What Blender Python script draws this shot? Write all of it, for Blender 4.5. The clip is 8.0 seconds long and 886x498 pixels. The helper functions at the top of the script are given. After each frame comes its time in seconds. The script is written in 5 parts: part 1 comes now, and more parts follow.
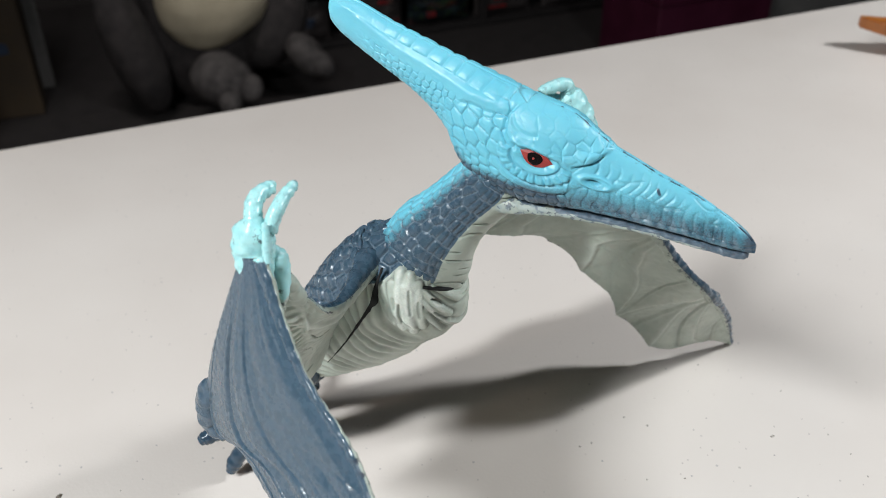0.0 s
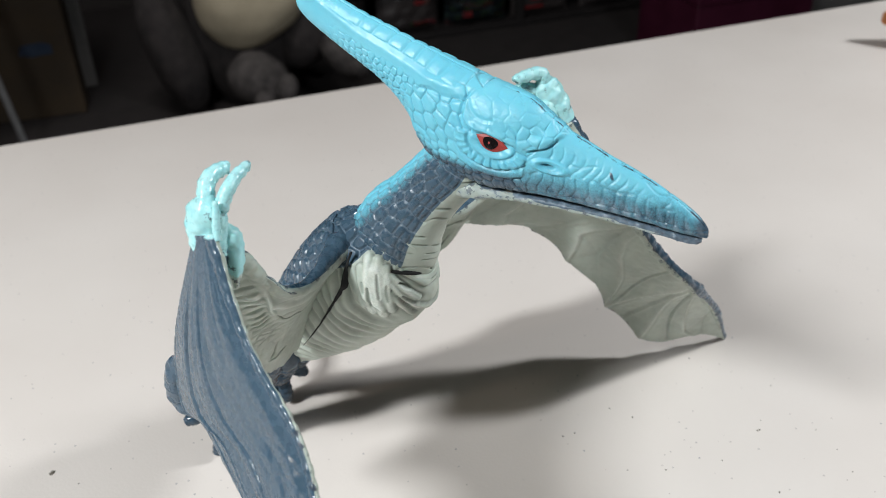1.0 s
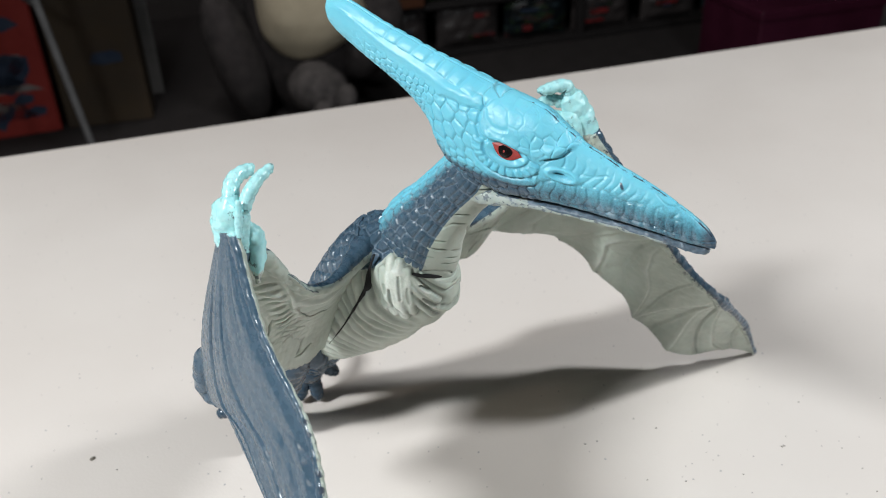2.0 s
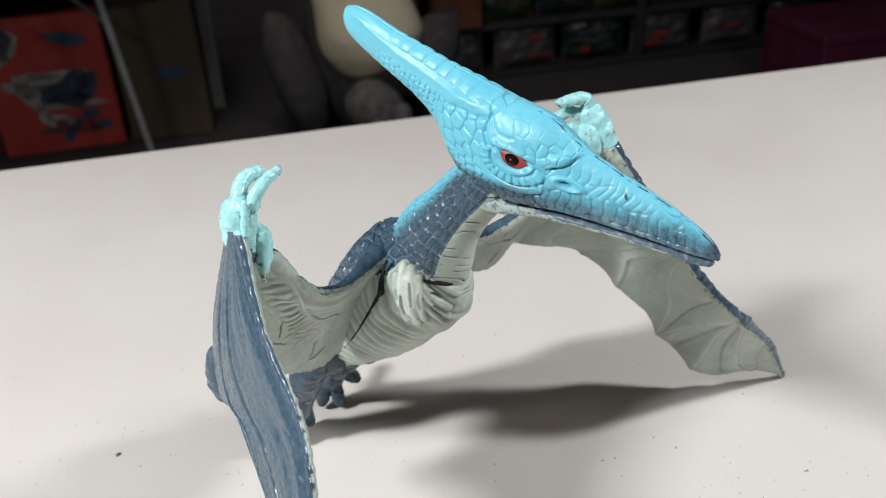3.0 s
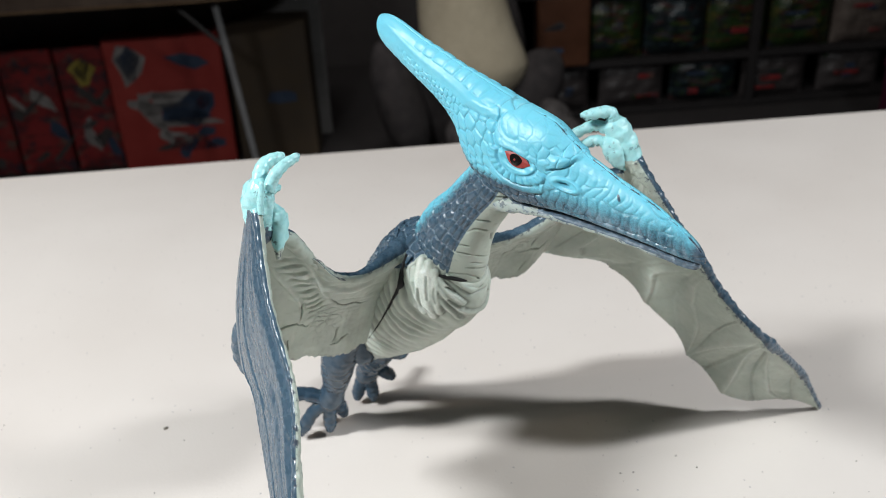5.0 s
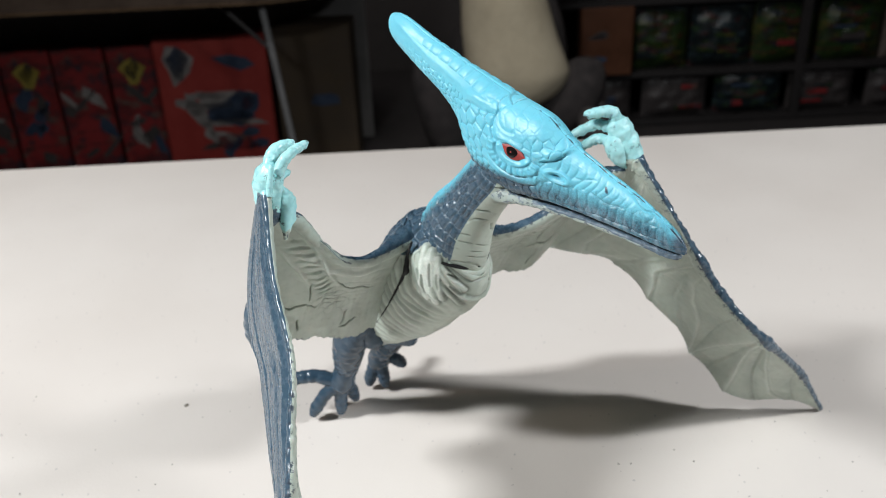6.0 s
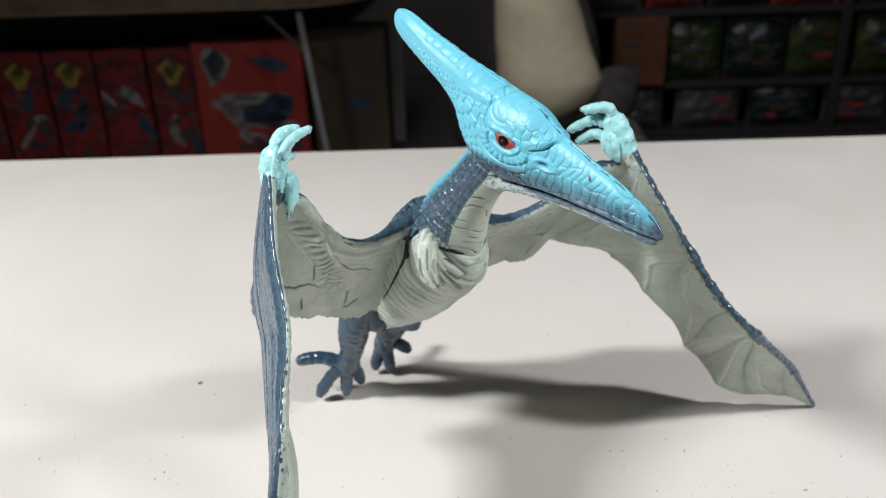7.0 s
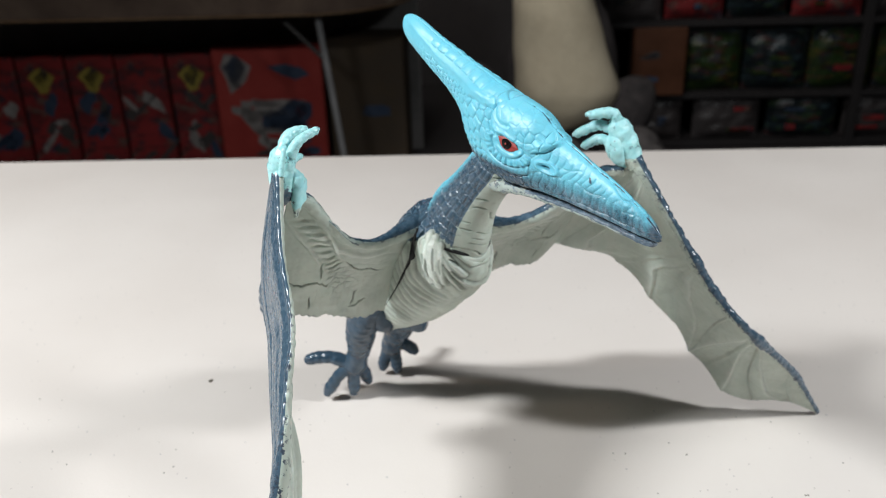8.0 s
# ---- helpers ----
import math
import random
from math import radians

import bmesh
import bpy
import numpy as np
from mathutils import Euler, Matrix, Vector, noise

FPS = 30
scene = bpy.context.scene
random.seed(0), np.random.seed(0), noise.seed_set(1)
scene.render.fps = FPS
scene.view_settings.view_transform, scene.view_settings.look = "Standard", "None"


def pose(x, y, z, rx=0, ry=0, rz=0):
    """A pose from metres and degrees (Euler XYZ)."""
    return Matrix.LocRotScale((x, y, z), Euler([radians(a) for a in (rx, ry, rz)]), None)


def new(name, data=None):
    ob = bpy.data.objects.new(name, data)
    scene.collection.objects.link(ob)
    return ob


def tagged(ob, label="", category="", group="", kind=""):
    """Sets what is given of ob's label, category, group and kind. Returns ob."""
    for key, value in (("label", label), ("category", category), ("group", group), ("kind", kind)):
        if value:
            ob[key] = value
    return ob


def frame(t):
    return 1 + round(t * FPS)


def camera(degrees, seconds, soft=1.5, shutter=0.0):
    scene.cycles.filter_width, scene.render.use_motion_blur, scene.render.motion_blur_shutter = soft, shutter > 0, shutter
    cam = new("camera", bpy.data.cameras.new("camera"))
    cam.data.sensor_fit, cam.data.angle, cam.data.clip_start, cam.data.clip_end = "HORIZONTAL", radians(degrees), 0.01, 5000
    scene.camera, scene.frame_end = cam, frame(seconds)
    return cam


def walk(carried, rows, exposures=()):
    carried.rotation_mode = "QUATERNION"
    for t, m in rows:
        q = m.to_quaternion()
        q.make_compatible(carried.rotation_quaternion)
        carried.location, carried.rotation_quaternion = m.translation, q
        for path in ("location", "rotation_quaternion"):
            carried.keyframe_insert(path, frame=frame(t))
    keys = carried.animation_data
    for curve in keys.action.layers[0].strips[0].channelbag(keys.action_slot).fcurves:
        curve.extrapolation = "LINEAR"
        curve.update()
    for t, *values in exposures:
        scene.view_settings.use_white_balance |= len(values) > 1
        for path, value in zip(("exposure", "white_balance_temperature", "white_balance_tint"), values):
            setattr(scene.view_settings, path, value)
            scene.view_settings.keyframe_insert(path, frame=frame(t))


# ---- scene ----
cam = camera(53.7, 8.0, soft=0.9)
cam.data.dof.use_dof, cam.data.dof.focus_distance, cam.data.dof.aperture_fstop = True, 0.256, 20.0
METRES, EYE, TILT, LEAN, TURN = 0.14, 0.2623, -32.576, 0.476, 0.0
ROWS = [
    (0.0, 0.0, 0.0, 0.0, 0.0, 0.0, -0.0),
    (0.5, 0.0769, -0.0103, -0.0138, 1.11, 0.04, -0.32),
    (1.0, 0.1605, -0.0251, -0.0352, 2.63, 0.07, -0.65),
    (1.5, 0.2054, -0.0654, -0.0357, 4.37, 0.3, -1.4),
    (3.0, 0.3518, -0.0847, -0.0731, 9.95, 1.87, -3.92),
    (3.5, 0.4072, -0.089, -0.0872, 11.21, 2.39, -4.76),
    (4.0, 0.4695, -0.0969, -0.1044, 12.82, 2.95, -5.63),
    (4.5, 0.5323, -0.1102, -0.1265, 14.87, 3.25, -6.63),
    (5.0, 0.5826, -0.1401, -0.1477, 16.49, 3.49, -7.84),
    (6.5, 0.7785, -0.2404, -0.2054, 20.15, 3.54, -10.6),
    (7.0, 0.8418, -0.2709, -0.2325, 21.12, 3.65, -11.43),
    (7.5, 0.888, -0.2909, -0.2416, 21.99, 3.79, -11.89),
    (8.0, 0.8912, -0.2932, -0.248, 22.23, 3.98, -12.25),
]
walk(cam, [(t, pose(0, 0, EYE, TILT, LEAN, TURN) @ pose(METRES * x, METRES * y, METRES * z, 90 + pitch, roll, yaw)) for t, x, y, z, yaw, pitch, roll in ROWS],
     [(0.0, -0.14), (3.5, -0.06), (8.0, 0.0)])

# ---- light: a row of bar lamps that hang over the desk, an added fill lamp turned to the shelves, a weak indoor ambient ----
FLOOR, CEILING = -0.74, 1.70
world = bpy.data.worlds.new("room_world")
scene.world = world
world.use_nodes = True
world.node_tree.nodes["Background"].inputs[0].default_value = (1.0, 0.68, 0.50, 1)
world.node_tree.nodes["Background"].inputs[1].default_value = 0.009
# x, y, height of the glowing face, length, width, turn, watts
DESK_LAMPS = [(-0.53, -0.30, 0.80, 0.25, 0.09, 24, 17.6), (-1.07, -0.50, 0.80, 0.25, 0.09, 24, 2.8), (0.87, 0.35, 0.80, 0.25, 0.09, 24, 14.2)]
# the same for an added, unseen fill lamp, which is tipped towards the shelves
FILL_LAMPS = [(-0.62, 1.12, 1.52, 0.60, 0.30, 23.8, 14.5)]
TIP = 52
TINTS = ((0.922, 0.978, 0.998), (1.0, 0.78, 0.58), (0.93, 0.975, 0.995), (1.0, 0.978, 0.955))
for (lx, ly, lz, ll, lw, lt, watts), tip, tint in zip(DESK_LAMPS + FILL_LAMPS, (0, 0, 0, TIP), TINTS):
    lamp = bpy.data.lights.new("lamp_light", "AREA")
    lamp.shape, lamp.size, lamp.size_y, lamp.energy, lamp.color = "RECTANGLE", ll, lw, watts, tint
    new("lamp_light", lamp).matrix_world = pose(lx, ly, lz, tip, 0, lt)


# ---- materials ----
class Nodes:
    """A short way to write a node material."""

    def __init__(self, name):
        self.mat = bpy.data.materials.new(name)
        self.mat.use_nodes = True
        self.tree = self.mat.node_tree
        self.bsdf = self.tree.nodes["Principled BSDF"]

    def add(self, kind, **inputs):
        node = self.tree.nodes.new(kind)
        for key, value in inputs.items():
            self.put(node.inputs[key.replace("_", " ")], value)
        return node

    def put(self, socket, value):
        if isinstance(value, bpy.types.NodeSocket):
            self.tree.links.new(value, socket)
        else:
            socket.default_value = value

    def coords(self, scale=1.0):
        c = self.add("ShaderNodeTexCoord").outputs["Object"]
        if scale == 1.0:
            return c
        m = self.add("ShaderNodeMapping")
        self.put(m.inputs["Vector"], c)
        self.put(m.inputs["Scale"], scale if isinstance(scale, tuple) else (scale, scale, scale))
        return m.outputs[0]

    def noise(self, size, detail=3.0, rough=0.55, at=None):
        n = self.add("ShaderNodeTexNoise", Scale=1.0 / size, Detail=detail, Roughness=rough)
        self.put(n.inputs["Vector"], at if at is not None else self.coords())
        return n.outputs["Fac"]

    def ramp(self, value, low, high, a=0.0, b=1.0):
        n = self.add("ShaderNodeMapRange")
        for key, v in (("Value", value), ("From Min", low), ("From Max", high), ("To Min", a), ("To Max", b)):
            self.put(n.inputs[key], v)
        return n.outputs[0]

    def math(self, op, a, b=0.0):
        n = self.add("ShaderNodeMath")
        n.operation = op
        self.put(n.inputs[0], a)
        self.put(n.inputs[1], b)
        return n.outputs[0]

    def mix(self, fac, a, b):
        n = self.add("ShaderNodeMix")
        n.data_type = "RGBA"
        self.put(n.inputs[0], fac)
        self.put(n.inputs[6], a if isinstance(a, bpy.types.NodeSocket) else (*a, 1))
        self.put(n.inputs[7], b if isinstance(b, bpy.types.NodeSocket) else (*b, 1))
        return n.outputs[2]

    def attr(self, name):
        n = self.add("ShaderNodeAttribute")
        n.attribute_name = name
        return n.outputs["Fac"]

    def bump(self, height, depth, strength=1.0, after=None):
        n = self.add("ShaderNodeBump", Strength=strength, Distance=depth, Height=height)
        if after is not None:
            self.put(n.inputs["Normal"], after)
        return n.outputs[0]

    def done(self, color, rough, normal=None, **more):
        b = self.bsdf
        self.put(b.inputs["Base Color"], color if isinstance(color, bpy.types.NodeSocket) else (*color, 1))
        self.put(b.inputs["Roughness"], rough)
        if normal is not None:
            self.put(b.inputs["Normal"], normal)
        for key, value in more.items():
            self.put(b.inputs[key.replace("_", " ")], value)
        return self.mat


def toy_paint():
    """Glossy toy paint: slate blue plastic, sprayed light blue and brushed pale grey, worn in flecks."""
    n = Nodes("toy_paint")
    fine, mid, big = n.noise(0.0005, 4), n.noise(0.0022, 3), n.noise(0.012, 3)
    slate = n.mix(n.ramp(mid, 0.35, 0.7), (0.050, 0.091, 0.132), (0.066, 0.111, 0.158))
    # a deeper and smoother slate, for the legs, feet and toes
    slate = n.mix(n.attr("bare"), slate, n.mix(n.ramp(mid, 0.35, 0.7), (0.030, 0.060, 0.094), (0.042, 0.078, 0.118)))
    cyan = n.mix(n.ramp(big, 0.3, 0.7), (0.158, 0.570, 0.735), (0.195, 0.615, 0.765))
    pale = n.mix(n.ramp(big, 0.3, 0.7), (0.402, 0.452, 0.398), (0.488, 0.540, 0.474))
    pale = n.mix(n.ramp(mid, 0.55, 0.8, 0, 0.35), pale, (0.300, 0.300, 0.240))
    mint = n.mix(n.ramp(mid, 0.3, 0.7), (0.345, 0.71, 0.735), (0.47, 0.80, 0.81))
    worn = n.math("SUBTRACT", n.math("ADD", n.math("MULTIPLY", fine, 0.55), n.math("MULTIPLY", mid, 0.45)), 0.5)

    def edge(name, soft, width=0.08):
        return n.ramp(n.math("ADD", n.attr(name), n.math("MULTIPLY", worn, soft)), 0.5 - width, 0.5 + width)

    col = n.mix(edge("pale", 0.35), slate, pale)
    # dry brushing on the raised places
    col = n.mix(n.math("MULTIPLY", n.attr("bright"), n.ramp(worn, -0.12, 0.10, 0.45, 1.0)), col, (0.78, 0.815, 0.755))
    col = n.mix(edge("cyan", 1.0, 0.36), col, cyan)
    col = n.mix(edge("mint", 0.8), col, mint)
    # small scuffs down to the dark plastic, on edges that are marked as rubbed
    rub = n.math("MULTIPLY", n.attr("rub"), n.ramp(n.math("ADD", n.noise(0.0016, 4, 0.65), n.math("MULTIPLY", n.attr("rub"), 0.06)), 0.585, 0.625))
    col = n.mix(rub, col, (0.045, 0.06, 0.085))
    # dirt and crease shade, painted dark into the grooves
    col = n.mix(n.math("MULTIPLY", n.attr("groove"), n.ramp(n.math("ADD", n.attr("pale"), n.math("MULTIPLY", n.attr("cyan"), 0.85)), 0.0, 1.0, 0.0, 0.66)), col, n.mix(0.72, col, (0.062, 0.060, 0.052)))
    # pale wash left in the grooves of the slate scales
    col = n.mix(n.math("MULTIPLY", n.attr("wash"), n.ramp(mid, 0.35, 0.65, 0.25, 0.9)), col, (0.27, 0.33, 0.39))
    grain = n.bump(n.noise(0.0012, 3, 0.55), 0.00012, 0.5)
    grain = n.bump(n.noise(0.003, 2), 0.0002, 0.3, grain)
    gloss = n.math("ADD", n.ramp(mid, 0.3, 0.7, 0.22, 0.33), n.math("MULTIPLY", n.attr("cyan"), 0.11))
    gloss = n.math("ADD", gloss, n.math("MULTIPLY", n.attr("pale"), 0.12))
    gloss = n.math("ADD", gloss, n.math("MULTIPLY", n.attr("wash"), 0.30))
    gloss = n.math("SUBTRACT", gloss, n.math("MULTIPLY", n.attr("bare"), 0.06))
    coat = n.math("MULTIPLY", n.ramp(n.math("ADD", n.attr("cyan"), n.attr("pale")), 0.0, 0.6, 1.0, 0.0), 0.12)
    return n.done(col, gloss, grain, Coat_Weight=coat, Coat_Roughness=0.12, Coat_Normal=grain, IOR=1.47, Subsurface_Weight=0.04, Subsurface_Scale=0.002)


def plain(name, low, high, rough, size=0.02, bump=0.0, metal=0.0):
    n = Nodes(name)
    f = n.noise(size, 4)
    col = n.mix(n.ramp(f, 0.3, 0.7), low, high)
    col = n.mix(n.ramp(n.noise(size * 0.15, 3), 0.5, 0.8, 0, 0.3), col, tuple(c * 0.6 for c in low))
    nor = n.bump(n.noise(size * 0.1, 3), bump) if bump else None
    return n.done(col, n.ramp(f, 0.3, 0.7, rough * 0.85, min(1.0, rough * 1.15)), nor, Metallic=metal)


def laminate():
    """White desk top with a fine orange-peel texture, faint stains and tiny specks."""
    n = Nodes("white_laminate")
    col = n.mix(n.ramp(n.noise(0.15, 4), 0.3, 0.7), (0.656, 0.594, 0.553), (0.706, 0.647, 0.607))
    v = n.add("ShaderNodeTexVoronoi", Scale=240.0)
    v.inputs["Randomness"].default_value = 1.0
    n.put(v.inputs["Vector"], n.coords())
    hue = n.add("ShaderNodeSeparateColor", Color=v.outputs["Color"])
    few = n.ramp(hue.outputs[0], 0.50, 0.52)
    size = n.ramp(hue.outputs[1], 0, 1, 0.04, 0.11)
    dot = n.math("MULTIPLY", n.math("LESS_THAN", v.outputs["Distance"], size), few)
    col = n.mix(n.math("MULTIPLY", dot, n.ramp(hue.outputs[2], 0, 1, 0.25, 0.75)), col, n.mix(hue.outputs[1], (0.26, 0.13, 0.11), (0.12, 0.13, 0.17)))
    nor = n.bump(n.noise(0.0012, 3), 0.00012, 0.6)
    return n.done(col, n.ramp(n.noise(0.03, 4), 0.3, 0.7, 0.36, 0.48), nor)


PAINT = toy_paint()
EYE_RED = plain("eye_red", (0.34, 0.035, 0.030), (0.42, 0.055, 0.045), 0.55, 0.002)
EYE_BLACK = plain("eye_black", (0.008, 0.006, 0.006), (0.014, 0.010, 0.010), 0.15, 0.002)
# black for the strips that stand for shade in the joint gaps
GAP_SHADE = plain("gap_shade_black", (0.006, 0.006, 0.007), (0.012, 0.012, 0.013), 0.9, 0.002)
TABLE = laminate()
DARK_METAL = plain("dark_metal", (0.030, 0.027, 0.027), (0.044, 0.040, 0.040), 0.6, 0.05)
SHELF_BLACK = plain("black_shelf_paint", (0.011, 0.009, 0.0095), (0.016, 0.013, 0.0135), 0.75, 0.05)
GREY_METAL = plain("grey_painted_metal", (0.15, 0.15, 0.155), (0.21, 0.21, 0.215), 0.45, 0.05)
BAND = plain("brown_edge_band", (0.045, 0.032, 0.026), (0.085, 0.062, 0.048), 0.10, 0.12)
WALL = plain("wall_paint", (0.046, 0.040, 0.040), (0.062, 0.054, 0.053), 0.85, 0.4)
CARPET = plain("dark_carpet", (0.024, 0.020, 0.020), (0.038, 0.032, 0.032), 0.95, 0.05, 0.002)
CEIL = plain("ceiling_tile", (0.10, 0.10, 0.098), (0.13, 0.13, 0.126), 0.9, 0.3)
GREY_FUR = plain("grey_plush", (0.028, 0.024, 0.025), (0.066, 0.056, 0.056), 0.95, 0.03, 0.004)
CREAM_FUR = plain("cream_plush", (0.58, 0.50, 0.36), (0.66, 0.58, 0.43), 0.95, 0.05, 0.003)
CLAW_FUR = plain("light_grey_plush", (0.05, 0.044, 0.044), (0.14, 0.125, 0.122), 0.9, 0.03, 0.003)
WOOD = plain("wood_top", (0.16, 0.095, 0.05), (0.24, 0.15, 0.085), 0.4, 0.06)
RED_CARD = plain("red_card", (0.26, 0.028, 0.024), (0.33, 0.042, 0.034), 0.35, 0.08)


def printed_card(name, ground, inks, size):
    """A card face printed all over with dim blotches."""
    n = Nodes(name)
    col = n.mix(n.ramp(n.noise(size * 2, 3), 0.35, 0.65), ground, tuple(c * 0.55 for c in ground))
    for k, ink in enumerate(inks):
        at = n.coords((1.0 / (1 + 0.4 * k), 1.0, 1.0 + 0.3 * k))
        shift = n.add("ShaderNodeVectorMath")
        n.put(shift.inputs[0], at)
        shift.inputs[1].default_value = (k * 3.1, k * 1.7, k * 2.3)
        col = n.mix(n.ramp(n.noise(size, 4, 0.6, shift.outputs[0]), 0.55, 0.62, 0, 0.85), col, ink)
    return n.done(col, 0.38)


DEEP_RED = printed_card("deep_red_card", (0.24, 0.024, 0.026), [(0.022, 0.025, 0.036), (0.10, 0.075, 0.062), (0.05, 0.016, 0.017)], 0.05)
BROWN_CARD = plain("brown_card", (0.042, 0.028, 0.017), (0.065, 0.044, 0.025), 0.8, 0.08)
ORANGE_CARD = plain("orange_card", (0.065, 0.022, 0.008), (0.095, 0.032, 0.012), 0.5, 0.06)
GREEN_CARD = printed_card("green_card", (0.018, 0.040, 0.009), [(0.008, 0.010, 0.009), (0.070, 0.062, 0.012), (0.012, 0.014, 0.03), (0.055, 0.014, 0.010)], 0.035)
BLACK_CARD = plain("black_card", (0.042, 0.036, 0.036), (0.064, 0.055, 0.055), 0.45, 0.08)
TEAL_CARD = printed_card("dark_teal_card", (0.007, 0.013, 0.016), [(0.005, 0.006, 0.008), (0.025, 0.05, 0.02), (0.05, 0.012, 0.010), (0.03, 0.05, 0.06)], 0.035)
YELLOW_INK = plain("yellow_ink", (0.22, 0.17, 0.03), (0.30, 0.24, 0.05), 0.4, 0.03)
GREY_INK = plain("grey_ink", (0.17, 0.155, 0.15), (0.28, 0.26, 0.25), 0.4, 0.03)
BLUE_INK = plain("dark_blue_ink", (0.02, 0.035, 0.07), (0.04, 0.06, 0.10), 0.4, 0.03)
MAGENTA = plain("magenta_card", (0.055, 0.006, 0.022), (0.08, 0.009, 0.032), 0.5, 0.1)
ORANGE_TOY = plain("orange_brown_plastic", (0.26, 0.075, 0.016), (0.62, 0.22, 0.04), 0.3, 0.05)
CRUMB = plain("grey_crumb", (0.13, 0.115, 0.10), (0.27, 0.235, 0.19), 0.9, 0.001)
LIGHT_GREY = plain("light_grey_plastic", (0.16, 0.155, 0.15), (0.22, 0.21, 0.205), 0.5, 0.1)
SILVER_BAG = plain("silver_brown_bag", (0.07, 0.052, 0.045), (0.14, 0.115, 0.10), 0.22, 0.04)


def glow(name, strength):
    n = Nodes(name)
    return n.done((0.9, 0.9, 0.88), 0.6, None, Emission_Color=(1, 0.96, 0.9, 1), Emission_Strength=strength)


DIFFUSER = glow("lamp_diffuser", 1.5)
CM = 0.01


# ---- mesh helpers ----
def obj(name, verts, faces, material, parent=None, label="", attrs=None, smooth=True):
    me = bpy.data.meshes.new(name)
    me.from_pydata([tuple(v) for v in verts], [], faces)
    me.materials.append(material)
    if smooth:
        me.polygons.foreach_set("use_smooth", [True] * len(me.polygons))
    for key, values in (attrs or {}).items():
        a = me.attributes.new(key, "FLOAT", "POINT")
        a.data.foreach_set("value", np.asarray(values, dtype=np.float32))
    me.update()
    ob = new(name, me)
    ob.parent = parent
    return tagged(ob, label=label)


def part(name, bm, material, parent, label=""):
    me = bpy.data.meshes.new(name)
    bm.to_mesh(me)
    bm.free()
    me.materials.append(material)
    ob = new(name, me)
    ob.parent = parent
    return tagged(ob, label=label)


def thing(name, at, label, category, group="", turn=0.0):
    e = new(name)
    e.empty_display_size = 0.05
    e.matrix_world = pose(*at, 0, 0, turn)
    return tagged(e, label=label, category=category, group=group)


def rounded_box(sx, sy, sz, r, seg=2, base=True, cx=0.0, cy=0.0, cz=0.0):
    """A box with bevelled edges; base: it stands on z = cz, else it is centred there."""
    bm = bmesh.new()
    bmesh.ops.create_cube(bm, size=1.0)
    for v in bm.verts:
        v.co = Vector((v.co.x * sx + cx, v.co.y * sy + cy, (v.co.z + (0.5 if base else 0.0)) * sz + cz))
    if r > 0:
        bmesh.ops.bevel(bm, geom=bm.edges[:], offset=r, segments=seg, affect="EDGES", profile=0.5)
    return bm


def spline(table, n):
    """Smooth rows between the rows of a short table."""
    t = np.asarray(table, dtype=float)
    p = np.vstack([2 * t[0] - t[1], t, 2 * t[-1] - t[-2]])
    u = np.linspace(0, len(t) - 1, n)
    i = np.minimum(u.astype(int), len(t) - 2)
    f = (u - i)[:, None]
    a, b, c, d = p[i], p[i + 1], p[i + 2], p[i + 3]
    return 0.5 * (2 * b + (c - a) * f + (2 * a - 5 * b + 4 * c - d) * f * f + (3 * b - a - 3 * c + d) * f ** 3)


def step(x, low, high):
    f = np.clip((x - low) / (high - low), 0, 1)
    return f * f * (3 - 2 * f)


def hashed(i, j, k):
    h = np.sin(i * 127.1 + j * 311.7 + k * 74.7) * 43758.5453
    return h - np.floor(h)


def cells(u, v, seed=0, jitter=0.8, brick=True):
    """Scales: the distance to the border of the cell (0 at the groove), for unit cells in rows; alternate rows are shifted."""
    ju = np.floor(u)
    best, second = np.full(u.shape, 9.0), np.full(u.shape, 9.0)
    for di in (-1, 0, 1):
        row = ju + di
        shift = 0.5 * np.mod(row, 2) if brick else 0.0
        jv = np.floor(v - shift)
        for dj in (-1, 0, 1):
            col = jv + dj
            pu = row + 0.5 + jitter * (hashed(row, col, seed) - 0.5)
            pv = col + 0.5 + shift + jitter * (hashed(row, col, seed + 7) - 0.5)
            d = np.hypot(u - pu, v - pv)
            second = np.where(d < best, best, np.minimum(second, d))
            best = np.minimum(best, d)
    return second - best


def wave(p, size, seed=0.0):
    """Smooth noise at the points p, about -1 to 1."""
    q = np.asarray(p) / size + seed * 17.3
    flat = q.reshape(-1, 3)
    return np.array([noise.noise(Vector(r)) for r in flat]).reshape(q.shape[:-1])


def grid_normals(p, closed=True):
    du = np.gradient(p, axis=0)
    if closed:
        dv = (np.roll(p, -1, 1) - np.roll(p, 1, 1)) / 2
    else:
        dv = np.gradient(p, axis=1)
    n = np.cross(du, dv)
    return n / np.maximum(np.linalg.norm(n, axis=2, keepdims=True), 1e-9)


def tube_faces(nu, nv, start=0, caps=True):
    f = []
    for i in range(nu - 1):
        for j in range(nv):
            k = (j + 1) % nv
            f.append((start + i * nv + j, start + i * nv + k, start + (i + 1) * nv + k, start + (i + 1) * nv + j))
    if caps:
        f.append(tuple(start + j for j in reversed(range(nv))))
        f.append(tuple(start + (nu - 1) * nv + j for j in range(nv)))
    return f


